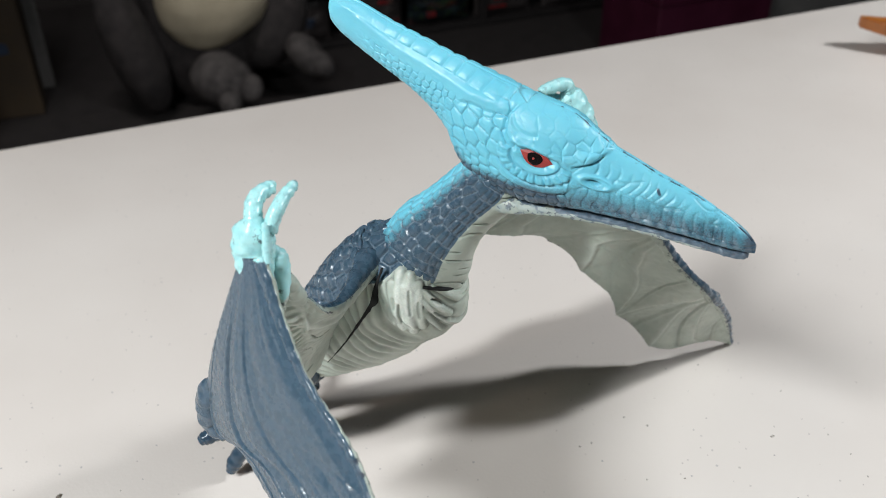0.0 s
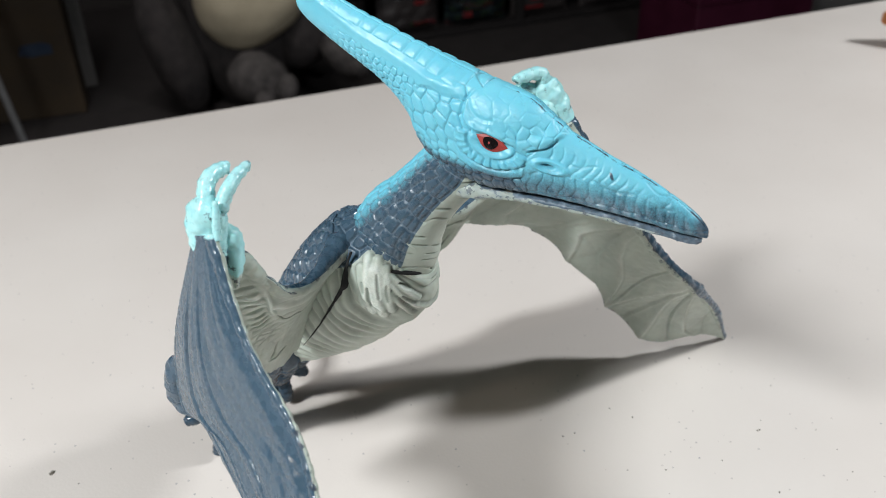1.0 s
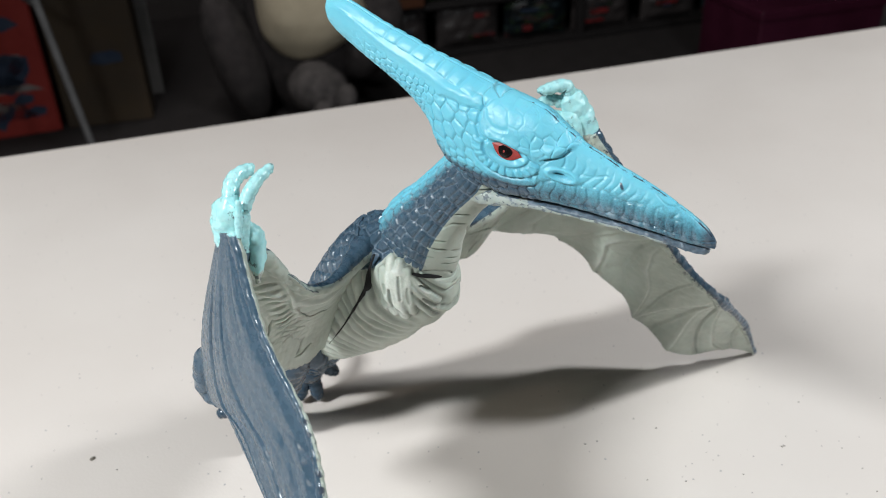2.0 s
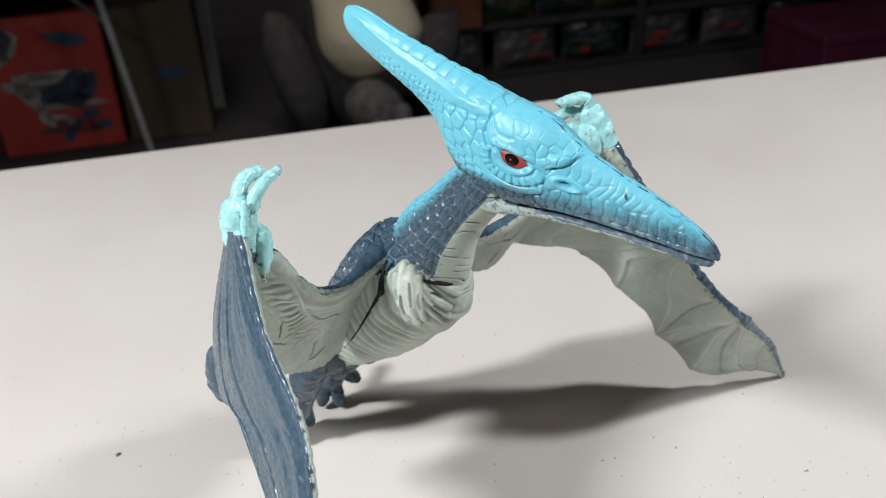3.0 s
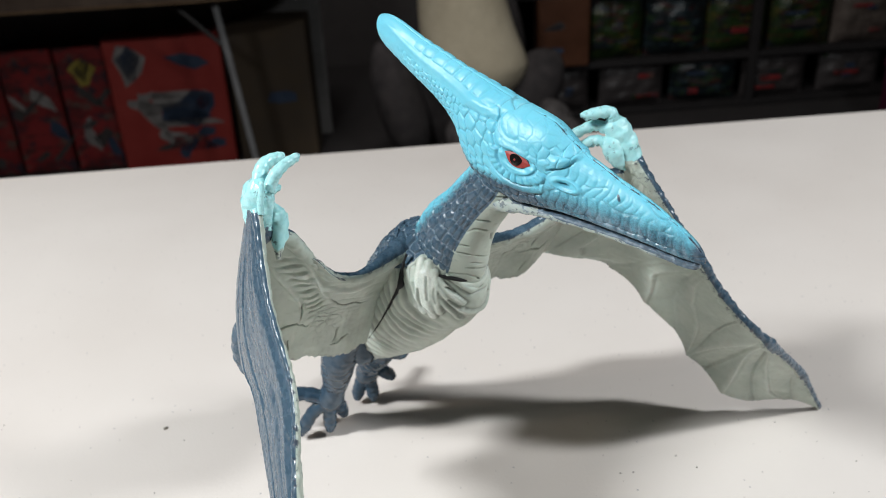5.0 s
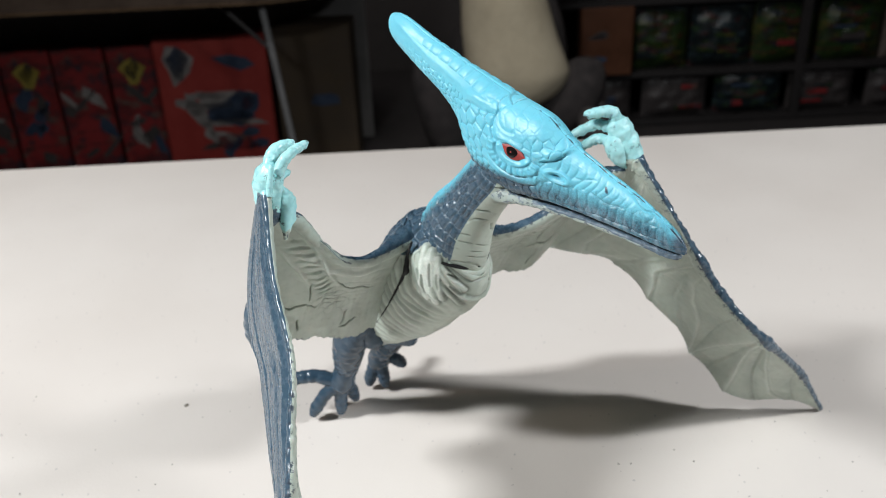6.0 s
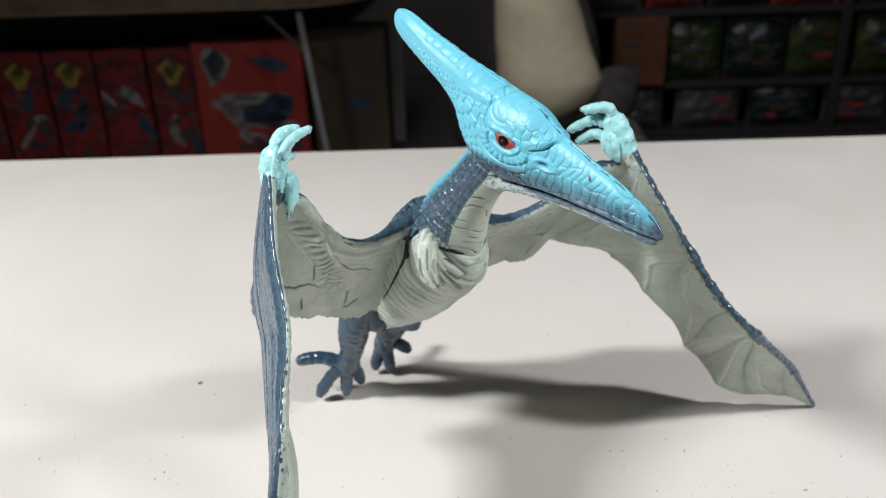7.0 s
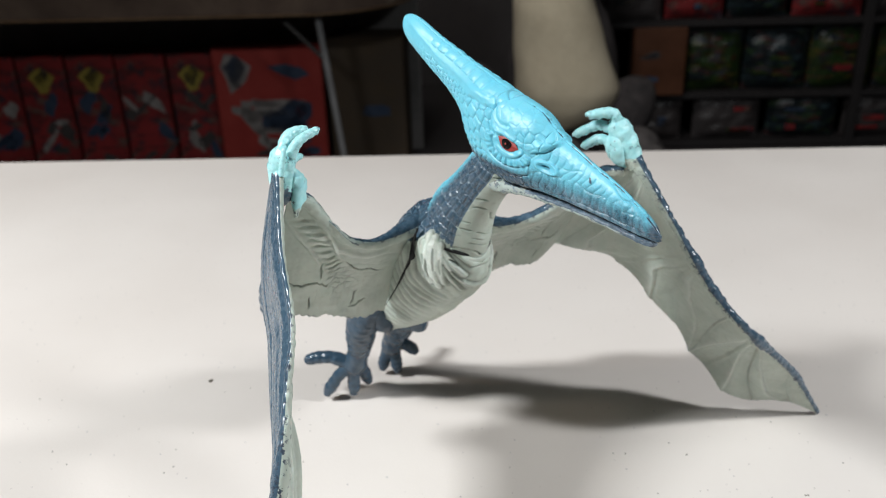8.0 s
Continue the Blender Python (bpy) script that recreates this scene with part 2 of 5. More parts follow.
class Shape:
    """Gathers tubes and sheets into one mesh with paint attributes."""
    KEYS = ("pale", "cyan", "mint", "rub", "groove", "wash", "bright", "bare")

    def __init__(self):
        self.v, self.f, self.a, self.n = [], [], {k: [] for k in self.KEYS}, 0

    def put(self, verts, faces, **attrs):
        verts = np.asarray(verts).reshape(-1, 3)
        self.f += [tuple(i + self.n for i in q) for q in faces]
        self.v.append(verts)
        for k in self.KEYS:
            x = attrs.get(k, 0.0)
            self.a[k].append(np.broadcast_to(np.asarray(x, dtype=float).ravel(), (len(verts),)) if np.size(x) == 1 else np.asarray(x, dtype=float).ravel())
        self.n += len(verts)

    def tube(self, path, radii, nu=40, nv=20, flat=1.0, side=(0, 0, 1), bumps=None, paint=None):
        """A tube along a path of (x, y, z); radii along it; flat: its size across side against the other way."""
        c = spline(path, nu)
        r = spline(np.asarray(radii, dtype=float)[:, None], nu)[:, 0]
        t = np.gradient(c, axis=0)
        t /= np.linalg.norm(t, axis=1, keepdims=True)
        s = np.asarray(side, dtype=float)
        a = np.cross(t, s)
        a /= np.maximum(np.linalg.norm(a, axis=1, keepdims=True), 1e-6)
        b = np.cross(a, t)
        th = np.linspace(0, 2 * np.pi, nv, endpoint=False)
        out = a[:, None] * np.cos(th)[None, :, None] + b[:, None] * np.sin(th)[None, :, None] * flat
        p = c[:, None] + out * np.maximum(r, 0.004)[:, None, None]
        if bumps is not None:
            nor = out / np.linalg.norm(out, axis=2, keepdims=True)
            p = p + nor * bumps(p, nor)[..., None]
        self.put(p * CM, tube_faces(nu, nv), **(paint(p, out) if paint else {}))

    def make(self, name, parent, label="", material=None):
        return obj(name, np.vstack(self.v), self.f, material or PAINT, parent, label, {k: np.concatenate(self.a[k]) for k in self.KEYS})


# ---- the room ----
EDGE, AWAY = Vector((0.915, 0.404, 0)).normalized(), Vector((-0.404, 0.915, 0)).normalized()
ROOM_TURN = math.degrees(math.atan2(EDGE.y, EDGE.x))


def room(e, n, z):
    """A place in the room: metres along the desk's far edge, metres away from the first eye, height over the desk top."""
    p = EDGE * e + AWAY * n
    return (p.x, p.y, z)


def slab(name, e0, e1, n0, n1, z0, z1, material, label, bevel=0.0):
    bm = rounded_box(e1 - e0, n1 - n0, z1 - z0, bevel)
    ob = part(name, bm, material, None, label)
    ob.matrix_world = pose(*room((e0 + e1) / 2, (n0 + n1) / 2, z0), 0, 0, ROOM_TURN)
    return tagged(ob, kind="structure", category=name.split("_")[0])


slab("floor", -2.6, 3.6, -2.2, 3.6, FLOOR - 0.1, FLOOR, CARPET, "dark grey carpet floor of the room")
slab("ceiling", -2.6, 3.6, -2.2, 3.6, CEILING, CEILING + 0.1, CEIL, "plain grey ceiling")
slab("wall_north", -2.6, 3.6, 3.6, 3.72, FLOOR - 0.1, CEILING + 0.1, WALL, "dark grey painted wall behind the shelves")
slab("wall_south", -2.6, 3.6, -2.32, -2.2, FLOOR - 0.1, CEILING + 0.1, WALL, "plain dark grey painted wall")
slab("wall_west", -2.72, -2.6, -2.32, 3.72, FLOOR - 0.1, CEILING + 0.1, WALL, "plain dark grey painted wall")
slab("wall_east", 3.6, 3.72, -2.32, 3.72, FLOOR - 0.1, CEILING + 0.1, WALL, "plain dark grey painted wall")

# added fill lamp, brightens the shelves and boxes behind the desk
for lx, ly, lz, ll, lw, lt, watts in FILL_LAMPS:
    fit = thing("shelf_fill_light", (lx, ly, lz), "added flat white fill light, tipped towards the shelves", "ceiling light", "", lt)
    fit.matrix_world = pose(lx, ly, lz, TIP, 0, lt)
    for sx, sy, px, py in ((ll + 0.06, 0.03, 0, lw / 2 + 0.015), (ll + 0.06, 0.03, 0, -lw / 2 - 0.015), (0.03, lw, ll / 2 + 0.015, 0), (0.03, lw, -ll / 2 - 0.015, 0)):
        part("frame", rounded_box(sx, sy, 0.055, 0.004, 1, True, px, py, -0.01), DARK_METAL, fit)
    part("diffuser", rounded_box(ll, lw, 0.012, 0.002, 1, True, 0, 0, 0.006), DIFFUSER, fit, "glowing white diffuser")
    part("back_plate", rounded_box(ll + 0.06, lw + 0.06, 0.006, 0.002, 1, True, 0, 0, 0.046), DARK_METAL, fit)
    turn = fit.matrix_world.inverted()
    for sx in (-0.2, 0.2):
        top = Vector((sx, 0, 0.05))
        bm = bmesh.new()
        up = fit.matrix_world @ Vector((sx, 0, 0.05))
        roof = turn @ Vector((up.x, up.y, CEILING))
        bmesh.ops.create_cone(bm, cap_ends=True, radius1=0.008, radius2=0.008, depth=(roof - top).length, segments=10)
        bmesh.ops.transform(bm, matrix=Matrix.Translation((top + roof) / 2) @ (roof - top).to_track_quat("Z", "Y").to_matrix().to_4x4(), verts=bm.verts[:])
        part("hanger", bm, DARK_METAL, fit)

for lx, ly, lz, ll, lw, lt, watts in DESK_LAMPS:
    lamp = thing("bar_lamp", (lx, ly, lz), "slim black bar lamp hanging on two cables over the desk", "lamp", "bar lamps over the desk", lt)
    part("housing", rounded_box(ll + 0.03, lw + 0.02, 0.022, 0.005, 2, True, 0, 0, 0.012), DARK_METAL, lamp)
    part("diffuser", rounded_box(ll, lw, 0.006, 0.001, 1, True, 0, 0, 0.005), DIFFUSER, lamp, "glowing white diffuser")
    for sx in (-1, 1):
        part("cable", rounded_box(0.003, 0.003, CEILING - lz - 0.034, 0.0, 1, True, sx * ll * 0.4, 0, 0.034), DARK_METAL, lamp)

# the desk that the toy stands on
DESK = (-0.85, 1.05, -0.16, 0.6195)
desk = thing("desk", room((DESK[0] + DESK[1]) / 2, (DESK[2] + DESK[3]) / 2, FLOOR), "white laminate desk with a speckled matt top", "desk", turn=ROOM_TURN)
part("desktop", rounded_box(DESK[1] - DESK[0], DESK[3] - DESK[2], 0.028, 0.004, 3, True, 0, 0, -FLOOR - 0.028), TABLE, desk)
for sx in (-1, 1):
    for sy in (-1, 1):
        part("leg", rounded_box(0.05, 0.05, -FLOOR - 0.028, 0.004, 1, True, sx * 0.85, sy * 0.33, 0), DARK_METAL, desk)

# ---- the toy: lengths in centimetres, x ahead along its body, y to its left, z up from the desk ----
toy = thing("toy_pterosaur", (0.005, 0.225, 0.0), "painted plastic pterosaur toy, light blue crested head, slate wings, pale belly", "toy", turn=-25.54)


def head(parent):
    # x, top, bottom, half width
    rows = [
        (-4.12, 18.95, 18.65, 0.06), (-3.95, 19.16, 18.28, 0.26), (-3.3, 19.12, 17.82, 0.36), (-2.0, 18.58, 17.08, 0.43), (-1.0, 18.22, 16.40, 0.51), (-0.4, 18.02, 15.75, 0.61),
        (0.0, 17.9, 14.95, 0.74), (0.6, 17.72, 14.45, 0.89), (1.4, 17.46, 14.28, 0.99), (2.4, 17.13, 14.30, 0.98), (3.2, 16.92, 14.36, 0.86), (3.7, 16.58, 14.38, 0.74),
        (4.2, 16.25, 14.39, 0.67), (5.2, 15.84, 14.36, 0.57), (6.2, 15.43, 14.27, 0.47), (7.2, 14.97, 14.12, 0.36), (7.9, 14.52, 14.0, 0.24), (8.24, 14.2, 13.98, 0.07),
    ]
    nu, nv = 760, 330
    s = spline(rows, nu)
    th = np.linspace(-np.pi / 2, 1.5 * np.pi, nv, endpoint=False)
    cs, sn = np.cos(th)[None], np.sin(th)[None]
    x, top, bot, hw = (s[:, i:i + 1] for i in range(4))
    # share of the height below the widest line, fullness above and below it
    low = np.interp(x, (-1.0, 1.4, 2.4, 4.2, 5.2, 7.2, 8.24), (0.5, 0.42, 0.40, 0.25, 0.2, 0.2, 0.5))
    e1 = np.interp(x, (0.6, 2.4, 3.2, 4.2, 5.2, 6.2, 7.9), (2.0, 2.2, 2.1, 1.8, 1.7, 1.7, 2.0))
    e2 = np.interp(x, (-0.4, 0.6, 2.4, 4.2, 6.2, 7.2, 8.24), (2.0, 2.3, 3.0, 3.6, 3.6, 3.0, 2.0))
    zm = bot + low * (top - bot)
    ex = np.where(sn > 0, 2 / e1, 2 / e2)
    y = hw * np.sign(cs) * np.abs(cs) ** ex
    z = zm + np.where(sn > 0, top - zm, zm - bot) * np.sign(sn) * np.abs(sn) ** ex
    p = np.stack([np.broadcast_to(x, y.shape), y, z], axis=2)
    n = grid_normals(p)
    n = n * np.sign((n * (p - np.stack([x + 0 * y, 0 * y, zm + 0 * y], 2))).sum(2, keepdims=True) + 1e-9)
    up = np.clip((p[..., 2] - bot) / np.maximum(top - bot, 0.05), 0, 1)
    X, Y, Z = p[..., 0], p[..., 1], p[..., 2]
    warp = wave(p[::4, ::4], 0.9, 4.0).repeat(4, 0).repeat(4, 1)[:nu, :nv]
    line = lambda v, xs, ys: np.interp(v, xs, ys)
    bell = lambda v, w: np.exp(-(v / w) ** 2)
    # the skull stands proud of the beak along a bent border that ends in the brow's knob
    border = line(Z, (14.4, 15.3, 15.70, 15.78, 15.84, 16.02, 16.3), (3.30, 3.42, 3.48, 3.70, 3.95, 4.16, 4.30))
    beak = step(X - border, -0.06 - 0.30 * step(Z, 15.95, 16.3), 0.06 + 0.25 * step(Z, 15.95, 16.3))
    fold = 16.90 + 0.06 * np.sin(X * 4)
    crest = np.maximum(step(Z - fold, -0.04, 0.10) * (1 - step(X, 1.0, 1.7)), 1 - step(X - 0.25 * (Z - 16.0), -0.75, -0.15))
    skull = (1 - beak) * (1 - crest)
    # beak: slanting bars above and a row of plates along the lip
    mid = line(X, (3.3, 3.67, 4.5, 5.3, 6.2, 7.0, 8.2), (15.08, 15.12, 15.17, 15.08, 14.90, 14.72, 14.35)) + 0.05 * np.sin(X * 5.2)
    slant = X - 0.38 * (Z - 15.0) + 0.10 * warp + 0.05 * np.sin(Z * 9 + X * 2)
    upper = np.abs(np.mod(slant / 0.285 + 0.35 * np.sin(X * 2.3) + 0.15 * np.sin(X * 5.9), 1.0) - 0.5)
    lower = np.abs(np.mod((slant + 0.15 * (Z - 15.0)) / 0.31 + 0.3 + 0.4 * np.sin(X * 1.7 + 1), 1.0) - 0.5)
    above = step(Z - mid, -0.03, 0.03)
    bars = 0.5 - (above * upper + (1 - above) * lower)
    rows_gap = np.abs(Z - mid) / 0.30
    broken = np.clip(0.75 + 0.6 * wave(p[::4, ::4], 0.5, 9.0).repeat(4, 0).repeat(4, 1)[:nu, :nv], 0.15, 1)
    lip_line = np.abs(Z - bot - 0.17 - 0.02 * np.sin(X * 7))
    bar_cut = bell(bars, 0.10) * broken
    second = np.abs(Z - mid - 0.34 - 0.04 * np.sin(X * 6.1)) / 0.30
    row_cut = (bell(rows_gap, 0.10) * step(np.sin(X * 3.4 + 1.0), -0.7, 0.0) + 0.8 * bell(second, 0.09) * step(np.sin(X * 2.6 + 2.0), -0.2, 0.4) * step(X, 4.4, 4.7)) * (1 - step(X, 7.0, 7.6))
    d_beak = -0.034 * np.maximum(bar_cut * (1 - step(up + 0.10 * warp, 0.60, 0.90)), row_cut) - 0.009 * bell(bars, 0.28) * (1 - step(up, 0.6, 0.95)) - 0.010 * bell(rows_gap, 0.30)
    d_beak = d_beak * step(Z - bot, 0.08, 0.20) * (1 - 0.7 * step(X, 7.3, 8.0)) - 0.022 * bell(lip_line, 0.03)
    # skull: broad flat plates behind the brow, smaller ones towards the jaw
    g_big = cells((X + 0.12 * warp) / 0.40, (Z + 0.35 * X) / 0.38, 2, 0.55, True)
    g_small = cells((X + 0.1 * warp) / 0.28, (Z + 0.2 * X) / 0.27, 8, 0.55, True)
    fine = 1 - step(Z + 0.12 * X, 15.55, 15.85)
    g_skull = fine * g_small + (1 - fine) * g_big
    plate = 0.5 * step(g_skull, -0.03, 0.17) + 0.5 * np.sqrt(np.clip(g_skull / 0.6, 0, 1))
    # eye: chord from the hind to the fore corner; bands that hang below it
    dx, dz = X - 2.49, Z - 15.90
    au, av = 0.95 * dx - 0.31 * dz, 0.31 * dx + 0.95 * dz
    dzz = dz + 0.05 + 0.10 * dx
    ro = np.hypot(dx / 1.55, dzz)
    ph = np.arctan2(dzz, dx / 1.55)
    below = (1 - step(av + 0.05 * np.abs(au), -0.10, 0.04)) * (1 - step(X, 3.35, 3.5)) * step(X, 1.3, 1.6)
    band_1 = below * step(ro, 0.20, 0.26) * (1 - step(ro, 0.40, 0.45))
    band_2 = below * step(ro, 0.45, 0.50) * (1 - step(ro, 0.68, 0.73))
    band_3 = below * step(ro, 0.73, 0.78) * (1 - step(ro, 0.92, 1.0))
    bands = below * (1 - step(ro, 0.94, 1.0))
    beads = 0.5 - np.abs(np.mod(ph * 3.9, 1.0) - 0.5)
    creases = below * (bell(ro - 0.45, 0.035) + bell(ro - 0.73, 0.035) + 0.7 * bell(ro - 0.97, 0.04))
    # brow: a smooth bulge with a sharp lower edge over the eye, a few plates in front, a knob at its end
    lid = line(X, (1.55, 1.75, 2.05, 2.45, 2.92, 3.3, 3.6), (16.50, 16.22, 16.10, 16.02, 15.84, 15.74, 15.74))
    hind = line(Z, (16.0, 16.2, 16.55, 16.9, 17.1, 17.4), (1.70, 1.60, 1.55, 1.60, 1.80, 2.6))
    brow = step(X - hind, 0.0, 0.10) * step(Z - lid, 0.0, 0.07) * (1 - beak)
    crescent = bell(np.hypot((X - 2.35) * 0.9, (Z - 16.95) * 1.1) - 0.58, 0.05) * (Z < 16.9) * (X < 2.5)
    g_brow = cells((X - 0.2 * Z) / 0.30, (Z + 0.3 * X) / 0.24, 12, 0.7)
    plated = brow * step(X - 0.8 * (Z - 16.0), 2.55, 2.8) * (1 - step(Z, 16.25, 16.5))
    knob = bell(0.96 * (X - 3.72) + 0.28 * (Z - 16.0), 0.30) * bell(0.96 * (Z - 15.98) - 0.28 * (X - 3.72), 0.14) * (1 - beak)
    # nostril: an almond rim round a slanting slit
    nx, nz = 0.984 * (X - 4.06) - 0.178 * (Z - 15.35), 0.178 * (X - 4.06) + 0.984 * (Z - 15.35)
    nr = np.sqrt((nx / 0.40) ** 2 + (nz / 0.15) ** 2)
    slit = np.exp(-(((nx + 0.06) / 0.17) ** 2 + ((nz - 0.005) / 0.048) ** 2) ** 2)
    near_nose = 1 - step(nr, 1.1, 1.5)
    # crest: a ridge along the side, plates along the top, pitted scales along the lower edge
    ridge = line(X, (-4.0, -3.35, -2.56, -1.85, -0.7, 0.23, 0.9), (19.0, 18.88, 18.44, 18.06, 17.62, 17.29, 17.1))
    crown = line(X, (-4.0, -2.96, -2.0, -0.88, 0.24, 1.34, 2.0), (19.2, 18.90, 18.47, 18.07, 17.65, 17.27, 17.05))
    on_crest = np.maximum(crest, (1 - step(X, 1.1, 2.0)) * step(Z - 0.5 * (ridge + crown), -0.10, 0.10))
    tip_fade = step(X, -3.95, -3.4)
    tiles = 0.5 - np.abs(np.mod((X - 0.5 * (Z - crown)) / 0.44 + 0.12 * np.sin(X * 3), 1.0) - 0.5)
    in_row = 1 - step(np.abs(Z - crown), 0.15, 0.19)
    seam_row = bell(np.abs(Z - crown) - 0.18, 0.035)
    g_low = cells((X - 0.35 * (Z - 17)) / 0.22, (Z + 0.45 * X) / 0.24, 3, 0.45)
    low_rows = (1 - step(Z - ridge, -0.36, -0.16)) * step(X, -3.3, -2.2)
    d_crest = 0.042 * bell(Z - ridge, 0.11) - 0.026 * bell(tiles, 0.13) * in_row * step(X, -2.7, -1.6) * broken + 0.03 * np.sqrt(np.clip(tiles, 0, 0.4)) * in_row * step(X, -2.7, -1.6) - 0.006 * seam_row
    d_crest = d_crest + 0.045 * (step(g_low, 0.0, 0.22) - 1) * low_rows + 0.05 * bell(X - 0.55, 0.36) * bell(Z - 17.18, 0.17)
    d = tip_fade * d_crest * on_crest + beak * d_beak * (1 - near_nose)
    d = d + skull * (1 - brow) * (1 - bands) * (1 - on_crest) * 0.075 * (plate - 1)
    d = d - 0.05 * bell(Z - fold, 0.06) * step(X, 0.0, 0.3) * (1 - step(X, 1.3, 1.6))
    d = d + 0.065 * brow * (1 - 0.45 * step(Z, 16.3, 17.0)) * (1 - step(Z, 16.9, 17.35)) - 0.030 * crescent * brow - 0.035 * bell(X - hind, 0.05) * (1 - beak) * step(Z, 16.2, 16.4) * (1 - step(Z, 16.95, 17.15))
    d = d + 0.085 * bell(Z - lid - 0.09, 0.09) * step(X, 1.7, 2.0) * (1 - step(X, 2.75, 3.1))
    d = d + 0.010 * brow * (1 - plated) * (0.6 * step(g_skull, -0.03, 0.15) + 0.4 * np.sqrt(np.clip(g_skull / 0.6, 0, 1)) - 1)
    d = d + 0.045 * plated * (0.5 * step(g_brow, 0.0, 0.18) + 0.5 * np.sqrt(np.clip(g_brow / 0.6, 0, 1)) - 1) + 0.09 * knob
    d = d - 0.070 * bell(X - border + 0.01, 0.05) * step(Z, 15.62, 15.75) * (1 - step(Z, 15.95, 16.12)) + 0.03 * (1 - beak) * step(X - border, -0.5, -0.05) * step(Z, 15.7, 15.9) * (1 - step(Z, 16.2, 16.6))
    d = d - 0.13 * np.exp(-(au / 0.47) ** 4 - ((av + 0.03) / 0.23) ** 4)
    d = d + 0.055 * band_1 + 0.075 * band_2 * (0.15 + 0.85 * step(beads, 0.02, 0.22)) + 0.035 * band_3 - 0.03 * creases
    d = d + 0.055 * bell(nr - 1.0, 0.22) * (1 - step(nr, 1.5, 2.0)) + 0.02 * near_nose - 0.16 * slit
    # mould line along the middle of the crown and the beak
    joint = bell(Y + 0.05 - 0.015 * np.sin(X * 3), 0.022) * step(up, 0.9, 0.97) * step(X, 2.2, 2.8)
    d = d - 0.03 * joint - 0.035 * bell(Y + 0.04, 0.03) * step(up, 0.9, 0.97) * (1 - step(X, 1.0, 2.0)) * tip_fade
    # lip
    d = d + 0.05 * np.exp(-((up - 0.05) / 0.06) ** 2) * step(X, 1.6, 2.4)
    d = d + 0.020 * warp + 0.013 * wave(p[::2, ::2], 0.16, 6.0).repeat(2, 0).repeat(2, 1)[:nu, :nv] * (0.4 + 0.6 * step(0.5 - (Z - bot), 0.0, 0.3))
    p = p + n * d[..., None]
    # spray: light blue from above, fading to slate over the lip, at the back of the jaw and at the tip
    h = Z - bot
    fade = 0.48 - 0.06 * step(X, 5.5, 7.5)
    cyan = 0.24 + 0.78 * step(h + 0.10 * warp, fade - 0.24, fade + 0.66)
    cyan = cyan - 0.80 * (1 - step(Z + 0.16 * warp + 0.06 * X, 14.72, 15.38)) * step(X, -0.4, 0.3) * (1 - step(X, 2.4, 3.4))
    cyan = np.where(X < 0.1, np.maximum(cyan, step(Z + 0.1 * warp, 14.9, 15.9)), cyan)
    cyan = cyan - 0.35 * step(X, 7.9, 8.2)
    # grooves and the nostril slit get dirt and painted-in shade
    grv = skull * (1 - 0.92 * brow) * (1 - bands) * (1 - step(g_skull, 0.0, 0.10)) * 0.9 + 0.36 * beak * np.maximum(bar_cut * (1 - step(up, 0.65, 0.85)), row_cut) + 0.5 * creases + on_crest * low_rows * (1 - step(g_low, 0.0, 0.10)) * step(warp, -0.3, 0.1)
    grv = np.clip(grv * (1 - near_nose) + 1.2 * slit, 0, 1)
    rub = np.maximum(0.45 * step(up, 0.93, 0.985) * step(X, 2.6, 3.6), joint * step(np.sin(X * 4.1) + np.sin(X * 9.7), -0.9, 0.1) * 1.5)
    cyan = cyan - 1.2 * np.exp(-((X - 5.66 + 0.5 * (Z - 15.30)) / 0.040) ** 4 - ((Z - 15.30) / 0.085) ** 4) * (Y < 0)
    cyan = cyan - 0.9 * joint * step(np.sin(X * 4.1) + np.sin(X * 9.7), -0.4, 0.5)
    sh = Shape()
    sh.put(p * CM, tube_faces(nu, nv), cyan=cyan, groove=grv, rub=rub, wash=0.6 * (1 - step(h, 0.25, 0.55)) * step(X, 1.5, 2.5) * step(np.sin(X * 21 + 9 * Z) + 2 * warp, -0.5, 1.2))
    return sh.make("head", parent, "light blue scaly head with a long crest")


